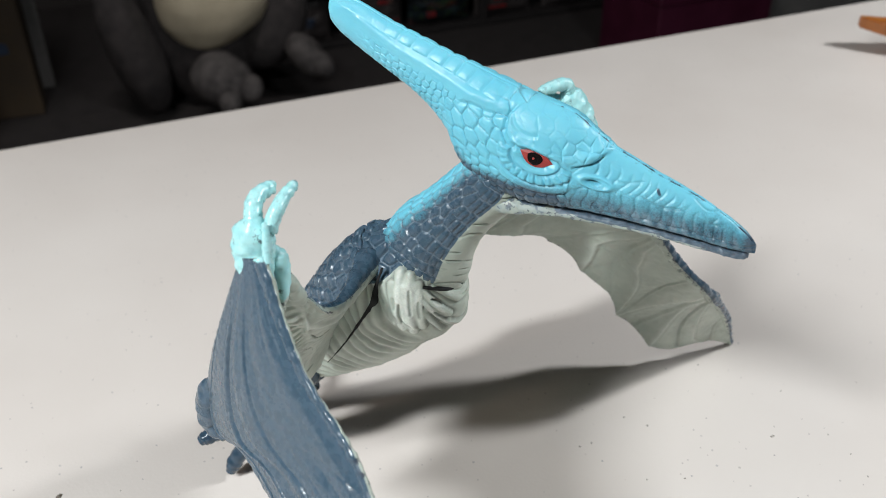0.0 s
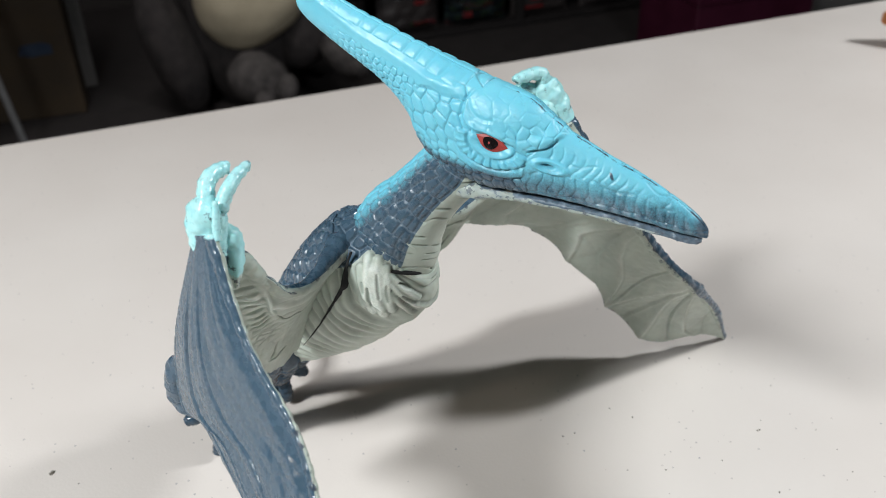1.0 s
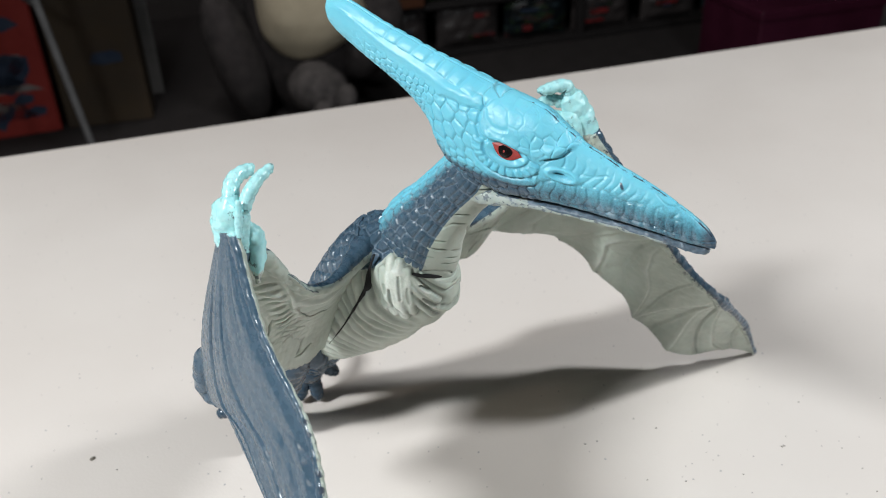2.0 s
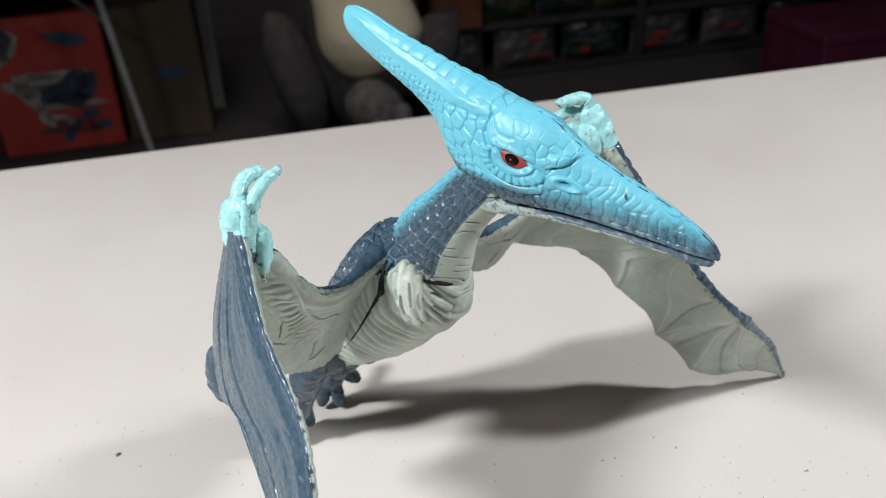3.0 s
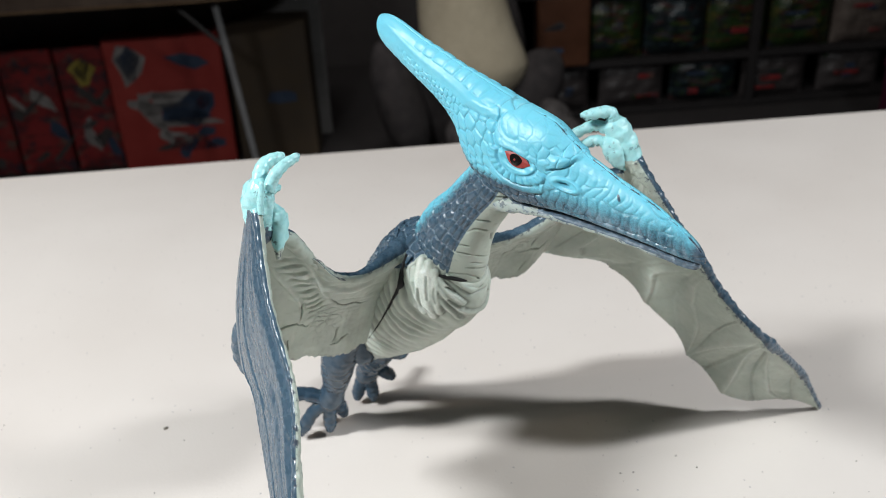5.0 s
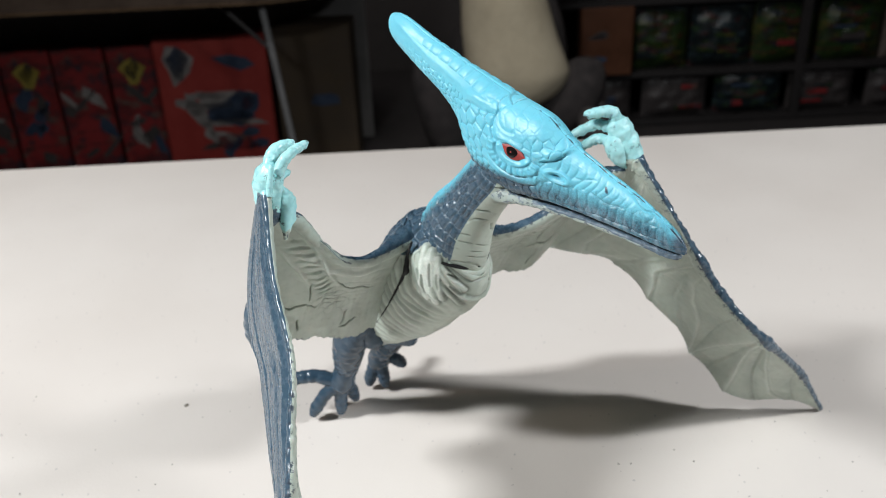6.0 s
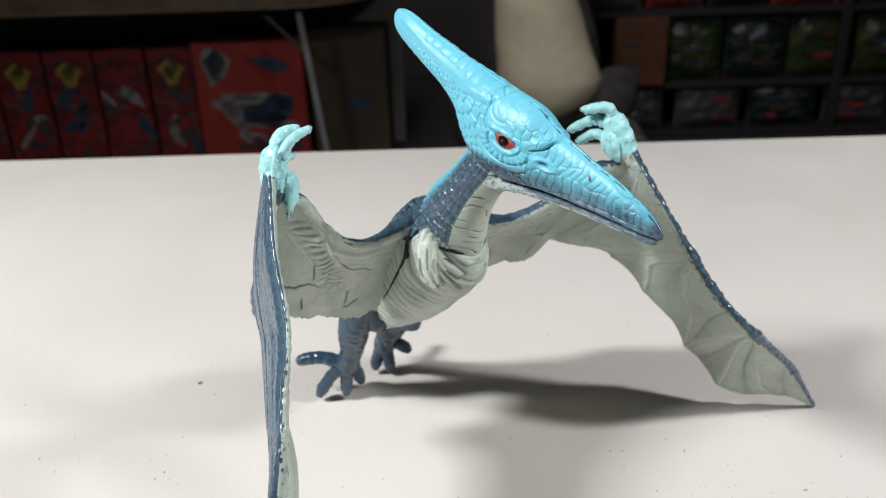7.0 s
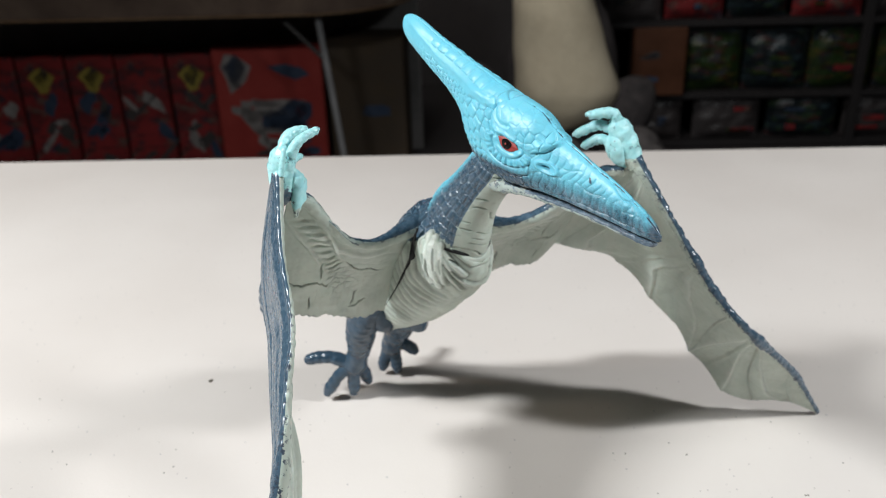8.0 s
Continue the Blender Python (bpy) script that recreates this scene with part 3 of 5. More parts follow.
def lower_jaw(parent):
    rows = [(0.7, 14.40, 13.65, 0.66), (1.6, 14.33, 13.72, 0.70), (3.0, 14.30, 13.97, 0.61), (5.0, 14.24, 13.97, 0.45),
            (6.8, 14.06, 13.83, 0.31), (7.8, 13.91, 13.71, 0.19), (8.10, 13.86, 13.76, 0.06)]
    nu, nv = 260, 64
    s = spline(rows, nu)
    th = np.linspace(0, 2 * np.pi, nv, endpoint=False)
    cs, sn = np.cos(th)[None], np.sin(th)[None]
    x, top, bot, hw = (s[:, i:i + 1] for i in range(4))
    p = np.stack([x + 0 * cs, hw * np.sign(cs) * np.abs(cs) ** 0.75, (top + bot) / 2 + (top - bot) / 2 * np.sign(sn) * np.abs(sn) ** 0.7], 2)
    n = grid_normals(p)
    h = (p[..., 2] - bot) / (top - bot)
    lines = cells(p[..., 0] / 0.5, h * 2.0, 5, 0.6)
    p = p - n * (0.02 * (1 - step(lines, 0.02, 0.2)) + 0.012 * wave(p, 0.22, 3.0) + 0.008 * wave(p, 0.09, 5.0))[..., None]
    pale = step(0.62 + 0.30 * (1 - step(x, 2.6, 4.2)) + 0.25 * wave(p, 0.35, 8.0) - h, 0.0, 0.2) * (1 - step(x, 6.4, 7.6))
    sh = Shape()
    sh.put(p * CM, tube_faces(nu, nv), pale=pale, rub=0.8 * np.ones(pale.shape), wash=0.35 + 0.4 * step(wave(p, 0.12, 9.0), -0.1, 0.4))
    return sh.make("lower_jaw", parent, "slate lower jaw with a pale underside")


def eye(parent, sign):
    """An almond with a dark iris, cut off by the brow; sign: -1 for the right eye."""
    at, fwd = np.array([2.49, sign * 0.895, 15.90]), np.array([0.94, -sign * 0.10, -0.31])
    fwd = fwd / np.linalg.norm(fwd)
    out = np.array([0.12, sign * 0.97, 0.22])
    out = out - fwd * (out @ fwd)
    out = out / np.linalg.norm(out)
    up = np.cross(fwd, out) * (1 if np.cross(fwd, out)[2] > 0 else -1)
    nu, nv = 9, 40
    th = np.linspace(0, 2 * np.pi, nv, endpoint=False)

    def dome(ru, high, deep, height, off, drop, pointed, lift):
        v = []
        for k in range(nu):
            r = k / (nu - 1)
            a = ru * r * np.cos(th)
            b = np.where(np.sin(th) > 0, high, deep) * r * np.sin(th) * (1 - pointed * np.abs(np.cos(th)) ** 3)
            v.append(at + np.outer(a + off, fwd) + np.outer(b + drop, up) + out * (lift + height * (1 - r * r)))
        return np.vstack(v) * CM

    f = tube_faces(nu, nv, caps=False)
    ball = obj("eye", dome(0.47, 0.14, 0.27, 0.05, 0.0, 0.0, 0.85, 0.0), f, EYE_RED, parent, "red painted almond eye with black iris")
    obj("iris", dome(0.215, 0.115, 0.215, 0.012, -0.02, -0.01, 0.2, 0.047), f, EYE_BLACK, ball, "glossy black iris")
    obj("glint", dome(0.030, 0.022, 0.045, 0.005, -0.05, -0.05, 0.0, 0.060), f, EYE_RED, ball, "tiny red painted fleck")


def neck(parent):
    # centre x, z, half depth, half width
    rows = [(-1.72, 10.62, 1.50, 0.98), (-1.45, 11.10, 1.56, 1.06), (-1.25, 11.48, 1.52, 1.08), (-0.91, 12.17, 1.37, 1.06), (-0.31, 13.0, 1.11, 0.93), (0.30, 13.76, 1.01, 0.88), (1.0, 14.55, 0.98, 0.86), (1.25, 15.0, 0.8, 0.7)]
    nu, nv = 220, 200
    s = spline(rows, nu)
    t = np.gradient(s[:, :2], axis=0)
    t /= np.linalg.norm(t, axis=1, keepdims=True)
    th = np.linspace(0, 2 * np.pi, nv, endpoint=False)
    fx, fz = t[:, 1:2], -t[:, 0:1]
    cs, sn = np.cos(th)[None], np.sin(th)[None]
    p = np.stack([s[:, 0:1] + fx * s[:, 2:3] * cs, s[:, 3:4] * sn, s[:, 1:2] + fz * s[:, 2:3] * cs], 2)
    n = grid_normals(p)
    c = np.stack([s[:, 0:1] + 0 * cs, 0 * cs + 0 * s[:, :1], s[:, 1:2] + 0 * cs], 2)
    n = n * np.sign((n * (p - c)).sum(2, keepdims=True))
    along = np.linspace(0, 4.9, nu)[:, None] + 0 * cs
    front = cs + 0 * along
    turned = np.abs(th[None] - np.pi) + 0.0 * along
    sway = wave(p, 0.7, 16.0)
    g = cells(along / 0.31 + 0.25 * np.sin(turned * 2.1) + 0.25 * sway, turned * 3.6 + 0.25 * sway, 9, 0.45)
    border = cells(along / 0.36, turned * 5.2 + 0.3, 10, 0.18, False)
    beside = step(turned, 1.45, 1.55)
    g = g * (1 - beside) + border * beside
    throat = step(front, 0.45, 0.62)
    rise = 0.6 * step(g, 0.02, 0.22) + 0.4 * np.sqrt(np.clip(g / 0.7, 0, 1))
    broken = step(wave(p * (1.0, 1.0, 2.2), 0.45, 5.0), -0.25, 0.25)
    folds = np.abs(np.sin(along * 8.6 + 1.3 * np.sin(3 * th)[None] + 1.1 * np.sin(3.1 * along) + 0.5 * np.sin(7.7 * along)))
    d = 0.078 * (rise - 1) * (1 - throat) - 0.075 * (1 - step(folds, 0.03, 0.34)) * throat * broken
    d = d + 0.10 * np.exp(-((along - 0.45) / 0.22) ** 2)
    p = p + n * d[..., None]
    back = -front
    cyan = step(back + 0.18 * (rise - 0.6), 0.42, 1.08) * step(along, 0.5, 2.2) + 0.40 * step(along, 3.9, 4.8) * step(back, -0.4, 0.7) + 0.30 * np.exp(-((along - 0.45) / 0.16) ** 2) * step(back, -0.3, 0.5)
    sh = Shape()
    sh.put(p * CM, tube_faces(nu, nv), cyan=cyan, pale=throat, wash=(1 - step(g, 0.02, 0.13)) * (1 - throat) * 0.8, groove=(1 - step(folds, 0, 0.2)) * throat * broken)
    return sh.make("neck", parent, "slate scaled neck with a light blue nape")


# strands of the breast muscle, then the folds in front of them: x, z of the upper and of the lower end, half width, height
STRANDS = [(-1.80, 10.90, -1.62, 9.90, 0.14, 0.11), (-1.58, 11.25, -1.45, 9.35, 0.18, 0.17), (-1.27, 11.20, -1.18, 9.15, 0.16, 0.18), (-1.00, 10.95, -0.90, 9.42, 0.14, 0.15),
           (-0.86, 10.72, -0.20, 9.85, 0.11, 0.14), (-0.84, 10.45, -0.10, 9.32, 0.11, 0.14), (-0.58, 10.84, 0.02, 10.25, 0.10, 0.12), (-0.82, 10.10, -0.42, 9.12, 0.10, 0.11), (-0.30, 10.78, 0.22, 10.55, 0.09, 0.06)]


# cuts between the strands: x, z of both ends, depth
CUTS = [(-1.54, 10.30, -1.46, 9.55, 0.8), (-1.24, 10.75, -1.17, 9.95, 0.6), (-0.97, 10.40, -0.95, 9.85, 0.45), (-1.42, 9.62, -1.20, 9.40, 0.7), (-1.70, 10.45, -1.66, 10.1, 0.5),
        (-0.62, 10.45, -0.35, 10.22, 1.0), (-0.55, 10.0, -0.25, 9.65, 0.8)]


def torso(parent):
    # centre x, z, half depth, half width
    rows = [(-0.25, 11.95, 0.75, 0.85), (-1.10, 11.35, 1.55, 1.02), (-1.81, 10.42, 2.14, 1.48), (-2.82, 9.44, 2.17, 1.60), (-3.77, 8.37, 2.07, 1.50),
            (-4.84, 7.24, 1.80, 1.28), (-5.82, 6.07, 1.32, 1.0), (-6.65, 5.15, 0.85, 0.72), (-7.6, 4.55, 0.58, 0.52), (-8.6, 4.25, 0.44, 0.40), (-9.5, 4.1, 0.24, 0.22), (-9.75, 4.08, 0.05, 0.05)]
    nu, nv = 440, 310
    s = spline(rows, nu)
    t = np.gradient(s[:, :2], axis=0)
    t /= np.linalg.norm(t, axis=1, keepdims=True)
    th = np.linspace(0, 2 * np.pi, nv, endpoint=False)
    bx, bz = t[:, 1:2], -t[:, 0:1]
    cs, sn = np.cos(th)[None], np.sin(th)[None]
    p = np.stack([s[:, 0:1] + bx * s[:, 2:3] * cs, s[:, 3:4] * np.sign(sn) * np.abs(sn) ** 0.9, s[:, 1:2] + bz * s[:, 2:3] * cs], 2)
    c = np.stack([s[:, 0:1] + 0 * cs, 0 * cs + 0 * s[:, :1], s[:, 1:2] + 0 * cs], 2)
    keel = np.clip(-(cs if bz.mean() > 0 else -cs), 0, 1)
    p[..., 1] *= 1 - 0.22 * keel ** 2
    n = grid_normals(p)
    n = n * np.sign((n * (p - c)).sum(2, keepdims=True))
    back = cs + 0 * s[:, :1]
    if bz.mean() < 0:
        back = -back
    along = np.concatenate([[0], np.cumsum(np.linalg.norm(np.diff(s[:, :2], axis=0), axis=1))])[:, None] + 0 * cs
    belly = 1 - step(back - 0.26 - 0.12 * step(along, 2.0, 3.0), -0.05, 0.06)
    # rib folds that run back and down; the breast muscle lies over them in long strands
    uneven = wave(p * (1.0, 0.4, 1.0), 0.8, 3.0)
    ribs = (along + 0.95 * back + 0.9 * back ** 2 + 0.16 * uneven) / 0.44
    ribs = (0.5 + 0.5 * np.cos(2 * np.pi * ribs + 0.5 * np.sin(2 * np.pi * ribs))) ** 0.6
    rear = step(along + 0.5 * back, 1.7, 2.8) * step(back, -0.98, -0.55)
    d = belly * np.clip(0.085 + 0.08 * uneven, 0.03, 0.13) * (ribs - 1) * rear + belly * (0.022 * wave(p, 0.25, 7.0) + 0.035 * wave(p, 0.6, 8.0))
    muscle, gap = 0 * along, 0 * along
    bent = 0.035 * wave(p, 0.45, 15.0)
    for x0, z0, x1, z1, wide, high in STRANDS:
        ax, az = x1 - x0, z1 - z0
        q = np.clip(((p[..., 0] - x0) * ax + (p[..., 2] - z0) * az) / (ax * ax + az * az), 0, 1)
        off = np.hypot(p[..., 0] - x0 - q * ax + bent, p[..., 2] - z0 - q * az)
        muscle = np.maximum(muscle, high * np.sqrt(np.clip(1 - (off / wide) ** 2, 0, 1)) * (0.75 + 0.25 * np.sin(3.1 * q)))
        gap = np.maximum(gap, np.exp(-((off - wide) / 0.05) ** 2))
    gap = gap * (1 - step(muscle, 0.03, 0.07))
    # the block that the strands lie in, with ragged cuts between them
    hull = np.hypot((p[..., 0] + 1.36 - 0.06 * (p[..., 2] - 10.2)) / 0.47, np.maximum(np.abs(p[..., 2] - 10.22) - 0.55, 0) / 0.50)
    muscle = np.maximum(muscle, 0.15 * np.sqrt(np.clip(1 - hull ** 2, 0, 1)) + 0.03 * wave(p, 0.22, 21.0) * (hull < 1))
    for x0, z0, x1, z1, deep in CUTS:
        ax, az = x1 - x0, z1 - z0
        q = np.clip(((p[..., 0] - x0) * ax + (p[..., 2] - z0) * az) / (ax * ax + az * az), 0, 1)
        off = np.hypot(p[..., 0] - x0 - q * ax + 1.4 * bent, p[..., 2] - z0 - q * az)
        cut = np.exp(-(off / (0.026 + 0.022 * np.sin(3.1 * q))) ** 2) * deep
        muscle, gap = muscle - 0.13 * cut, np.maximum(gap, cut)
    d = d + belly * (muscle - 0.03 * gap)
    g = cells(along / 0.42, np.abs(th[None] - np.pi) * 3.4 + 0 * along, 11, 0.45)
    d = d + (1 - belly) * (0.10 * (step(g, 0.04, 0.34) - 1) + 0.05 * wave(p, 0.5, 12.0))
    p = p + n * d[..., None]
    sh = Shape()
    # rib furrows and strand gaps take the same dirt and painted crease shade
    grv = belly * np.maximum((1 - step(ribs, 0.05, 0.55)) * rear * 0.7, gap) + (1 - belly) * (1 - step(g, 0, 0.12)) * 0.5
    sh.put(p * CM, tube_faces(nu, nv), pale=belly, groove=grv * belly, bright=belly * np.maximum(0.15 * rear * step(ribs, 0.6, 1.0), 0.9 * step(muscle + 0.03 * uneven, 0.09, 0.15)), wash=grv * (1 - belly) * 1.2)
    return sh.make("torso", parent, "slate back and pale ribbed belly")


def sheet(sh, left, right, nu, nv, bulge, thick, inner, ridges, bays=None, chips=0.5, dirt_shade=1.2, hem=0.0):
    """A membrane between two curves; inner: a point on the side of its pale face."""
    a, b = spline(left, nu), spline(right, nu)
    ragged = np.array([max(0.0, 0.5 + noise.noise(Vector((x * 9, 3.1, 0))) + 0.5 * noise.noise(Vector((x * 31, 8.3, 0)))) for x in np.linspace(0, 1, nu)])
    b = b + (a - b) * (hem * ragged)[:, None]
    v = np.linspace(0, 1, nv)
    cut = bays(np.linspace(0, 1, nu))[:, None] if bays else np.zeros((nu, 1))
    w = (cut + (1 - cut) * v[None])[..., None]
    p = a[:, None] * (1 - w) + b[:, None] * w
    n = grid_normals(p, closed=False)
    flip = np.sign(((np.asarray(inner) - p) * n).sum(2).mean())
    n = n * flip
    span = np.linalg.norm(b - a, axis=1)[:, None]
    u = np.linspace(0, 1, nu)[:, None]
    p = p - n * (bulge(u) * span * np.sin(np.pi * v)[None])[..., None]
    n = grid_normals(p, closed=False) * flip
    r = ridges(u + 0 * v[None], v[None] + 0 * u, p)
    half = thick / 2 * (0.35 + 0.65 * np.minimum(1, 6 * np.minimum(v, 1 - v)))[None, :, None]
    pin, pout = p + n * half + n * r[..., None], p - n * half + n * r[..., None]
    k = nu * nv
    f = []
    for i in range(nu - 1):
        for j in range(nv - 1):
            q = (i * nv + j, i * nv + j + 1, (i + 1) * nv + j + 1, (i + 1) * nv + j)
            f.append(q if flip > 0 else q[::-1])
            w = tuple(x + k for x in reversed(q))
            f.append(w if flip > 0 else w[::-1])
    rim = [i * nv for i in range(nu)] + [(nu - 1) * nv + j for j in range(1, nv)] + [i * nv + nv - 1 for i in range(nu - 2, -1, -1)] + [j for j in range(nv - 2, 0, -1)]
    for i, q in enumerate(rim):
        w = rim[(i + 1) % len(rim)]
        f.append((q, w, w + k, q + k))
    pale = np.concatenate([np.ones(k), np.zeros(k)])
    rub = np.broadcast_to((np.exp(-np.minimum(v, 1 - v) / 0.015))[None], (nu, nv)).ravel() * chips
    # valleys are darkened by depth, for dirt and crease shade
    sh.put(np.vstack([pin.reshape(-1, 3), pout.reshape(-1, 3)]) * CM, f, pale=pale, bright=np.concatenate([0.55 * step(np.clip(r / (1e-6 + np.abs(r).max()), 0, 1).ravel(), 0.08, 0.6), np.zeros(k)]), rub=np.concatenate([rub, rub]), groove=np.tile(np.clip(-r / (1e-6 + 0.8 * np.abs(r).max()), 0, 1).ravel() * dirt_shade + 0.04, 2))


def flow(u, v, su, sv, seed):
    """Ridged noise drawn out along a membrane: sharp furrows between soft folds."""
    n = wave(np.stack([u * su, v * sv, 0 * u + seed], axis=-1), 1.0, seed * 0.1)
    return 2 * np.sqrt(np.abs(n) + 1e-4) - 1.0


def bays(points, depth, rag):
    """The rear edge of a membrane: shallow bays between small points."""
    def cut(u):
        out = np.zeros(u.shape)
        for a, b in zip(points[:-1], points[1:]):
            f = np.clip((u - a) / (b - a), 0, 1)
            out += depth * np.sin(np.pi * f) ** 0.7 * ((u > a) & (u < b))
        jag = np.array([noise.noise(Vector((x * 46, 1.7, 0))) + 0.6 * noise.noise(Vector((x * 120, 5.7, 0))) for x in u])
        return np.clip(out + rag * (jag + 0.4), 0, 0.3) * np.minimum(1, 30 * (1 - u))
    return cut


def facets(lines, depth, seed):
    """Sharp folds that run from the knuckles of the long finger to the points of the rear edge; lines: start, end, height, reach."""
    def field(u, v, p):
        r = 0.22 * flow(u, v, 4.0, 3.0, seed) + 0.12 * flow(u, v, 9.0, 7.0, seed + 3) + 0.22 * wave(p, 0.28, seed)
        for k, (a, b, high, reach) in enumerate(lines):
            s = u - (a + (b - a) * (1 - v)) - 0.004 * np.sin(v * 7 + k * 1.9)
            r = r + high * (1.3 * np.exp(-np.abs(s) / (0.75 * reach)) - 0.6 * np.exp(-((s - 0.005) / 0.0035) ** 2))
        fade = np.minimum(1, 7 * np.minimum(v + 0.06, 1 - v)) * np.minimum(1, 12 * np.minimum(u, 1 - u))
        return depth * r * fade
    return field


def pleats(seed, depth):
    """Long folds that fan out from the wrist, and a broken, leathery skin towards the front edge."""
    def field(u, v, p):
        w = v - 0.26 * u * (1 - 0.4 * u)
        long = 1.25 * wave(np.stack([u * 1.1, w * 7.0, 0 * u + seed], axis=-1), 1.0, 0.2) + 0.40 * flow(u, w, 0.9, 4.0, seed) + 0.16 * flow(u, w, 1.8, 10.0, seed + 1)
        skin = flow(u, w, 11.0, 8.0, seed + 2)
        front = 0.25 + 0.75 * step(v + 0.25 * wave(p, 1.2, seed), 0.45, 0.85)
        deep = np.exp(-((w - 0.34 - 0.02 * np.sin(u * 9)) / 0.012) ** 2) + 0.8 * np.exp(-((w - 0.12 + 0.05 * u) / 0.010) ** 2) + 0.6 * np.exp(-((w - 0.60 + 0.10 * u) / 0.010) ** 2)
        r = 0.75 * long + 0.20 * skin * front - 0.7 * deep * step(u, 0.04, 0.15) + 0.09 * wave(p, 0.16, seed + 1)
        fade = np.minimum(1, 16 * np.minimum(v, 1 - v)) * np.minimum(1, 10 * np.minimum(u, 1 - u))
        return depth * r * fade
    return field


def wrinkles(seed, depth):
    """Leathery folds along the arm and slack skin below it."""
    def field(u, v, p):
        near = 1 - step(v, 0.15, 0.60)
        r = (0.05 + 0.20 * near) * flow(u, v + 0.10 * np.sin(u * 6), 5.0, 11.0, seed) + 0.5 * wave(p, 1.1, seed) + 0.16 * wave(p, 0.3, seed + 1)
        # a ladder of short folds that runs down from the wrist into the middle of the membrane, a band beside it and bricks at its foot
        s, c = (0.93 - u) * 0.75 + (v - 0.10) * 0.66, (u - 0.93) * 0.66 + (v - 0.10) * 0.75
        sway = 0.02 * wave(np.stack([u * 7, v * 7, 0 * u], -1), 1.0, seed)
        rung = np.abs(np.mod((s + sway) / 0.052 + 1.2 * c, 1.0) - 0.5)
        band = np.exp(-((c + 0.02) / 0.085) ** 2) * step(s, 0.0, 0.08) * (1 - step(s, 0.48, 0.62))
        r = r + band * (0.8 * step(rung, 0.06, 0.30) - 0.3)
        for at in (-0.13, 0.12):
            r = r + 0.8 * np.exp(-((c + sway - at + 0.05 * s) / 0.022) ** 2) * step(s, -0.05, 0.05) * (1 - step(s, 0.30, 0.55))
        bricks = cells((s - 0.1 + sway) / 0.060, c / 0.10 + 5 + 0.4 * np.sin(s * 30), int(abs(seed)) + 3, 0.9)
        foot = np.exp(-((s - 0.62) / 0.16) ** 2 - ((c - 0.02) / 0.16) ** 2)
        r = r + 0.40 * foot * (step(bricks, 0.0, 0.30) - 1)
        # the thin skin over the arm bones
        r = r + 0.9 * np.exp(-((v - 0.10 - 0.10 * u) / 0.035) ** 2) * step(u, 0.1, 0.3) * (1 - step(u, 0.8, 0.95))
        seams = 0 * u
        for u0, v0, du, dv, l in ((0.75, 0.68, 0.9, 0.38, 0.17), (0.68, 0.50, 0.02, 1.0, 0.07), (0.70, 0.86, 0.05, 1.0, 0.05), (0.28, 0.80, 0.9, 0.5, 0.07), (0.32, 0.72, 0.3, 1.0, 0.08), (0.30, 0.34, 0.9, -0.3, 0.16)):
            q = np.hypot(du, dv)
            along = ((u - u0) * du + (v - v0) * dv) / q
            off = ((u - u0) * dv - (v - v0) * du) / q + 0.015 * np.sin(along * 25)
            seams = seams - 1.5 * np.exp(-(off / 0.0055) ** 2) * np.exp(-(along / l) ** 4)
        fade = np.minimum(1, 9 * np.minimum(v, 1 - v)) * np.minimum(1, 9 * np.minimum(u, 1 - u))
        return depth * (r + seams) * fade
    return field


def split_paint(inner, near=0.0):
    """Slate outside, pale towards the inner side of the wing; the pale brush leaves a ragged border."""
    inner = np.asarray(inner, dtype=float)

    def paint(p, out):
        to = inner - p
        to = to / np.linalg.norm(to, axis=2, keepdims=True)
        o = out / np.linalg.norm(out, axis=2, keepdims=True)
        d = (to * o).sum(2)
        return {"pale": step(d, 0.05 + near, 0.45 + near), "rub": np.exp(-((d - 0.25 - near) / 0.3) ** 2)}
    return paint


def knobbly(size, depth, seed):
    def field(p, nor):
        return depth * (wave(p, size, seed) + 0.5 * wave(p, size * 0.45, seed + 2))
    return field


def ringed(p, nor):
    """The soft rings of a jointed finger or toe."""
    return 0.024 * np.sin(np.arange(p.shape[0]) * 0.72)[:, None] + 0 * p[..., 0]


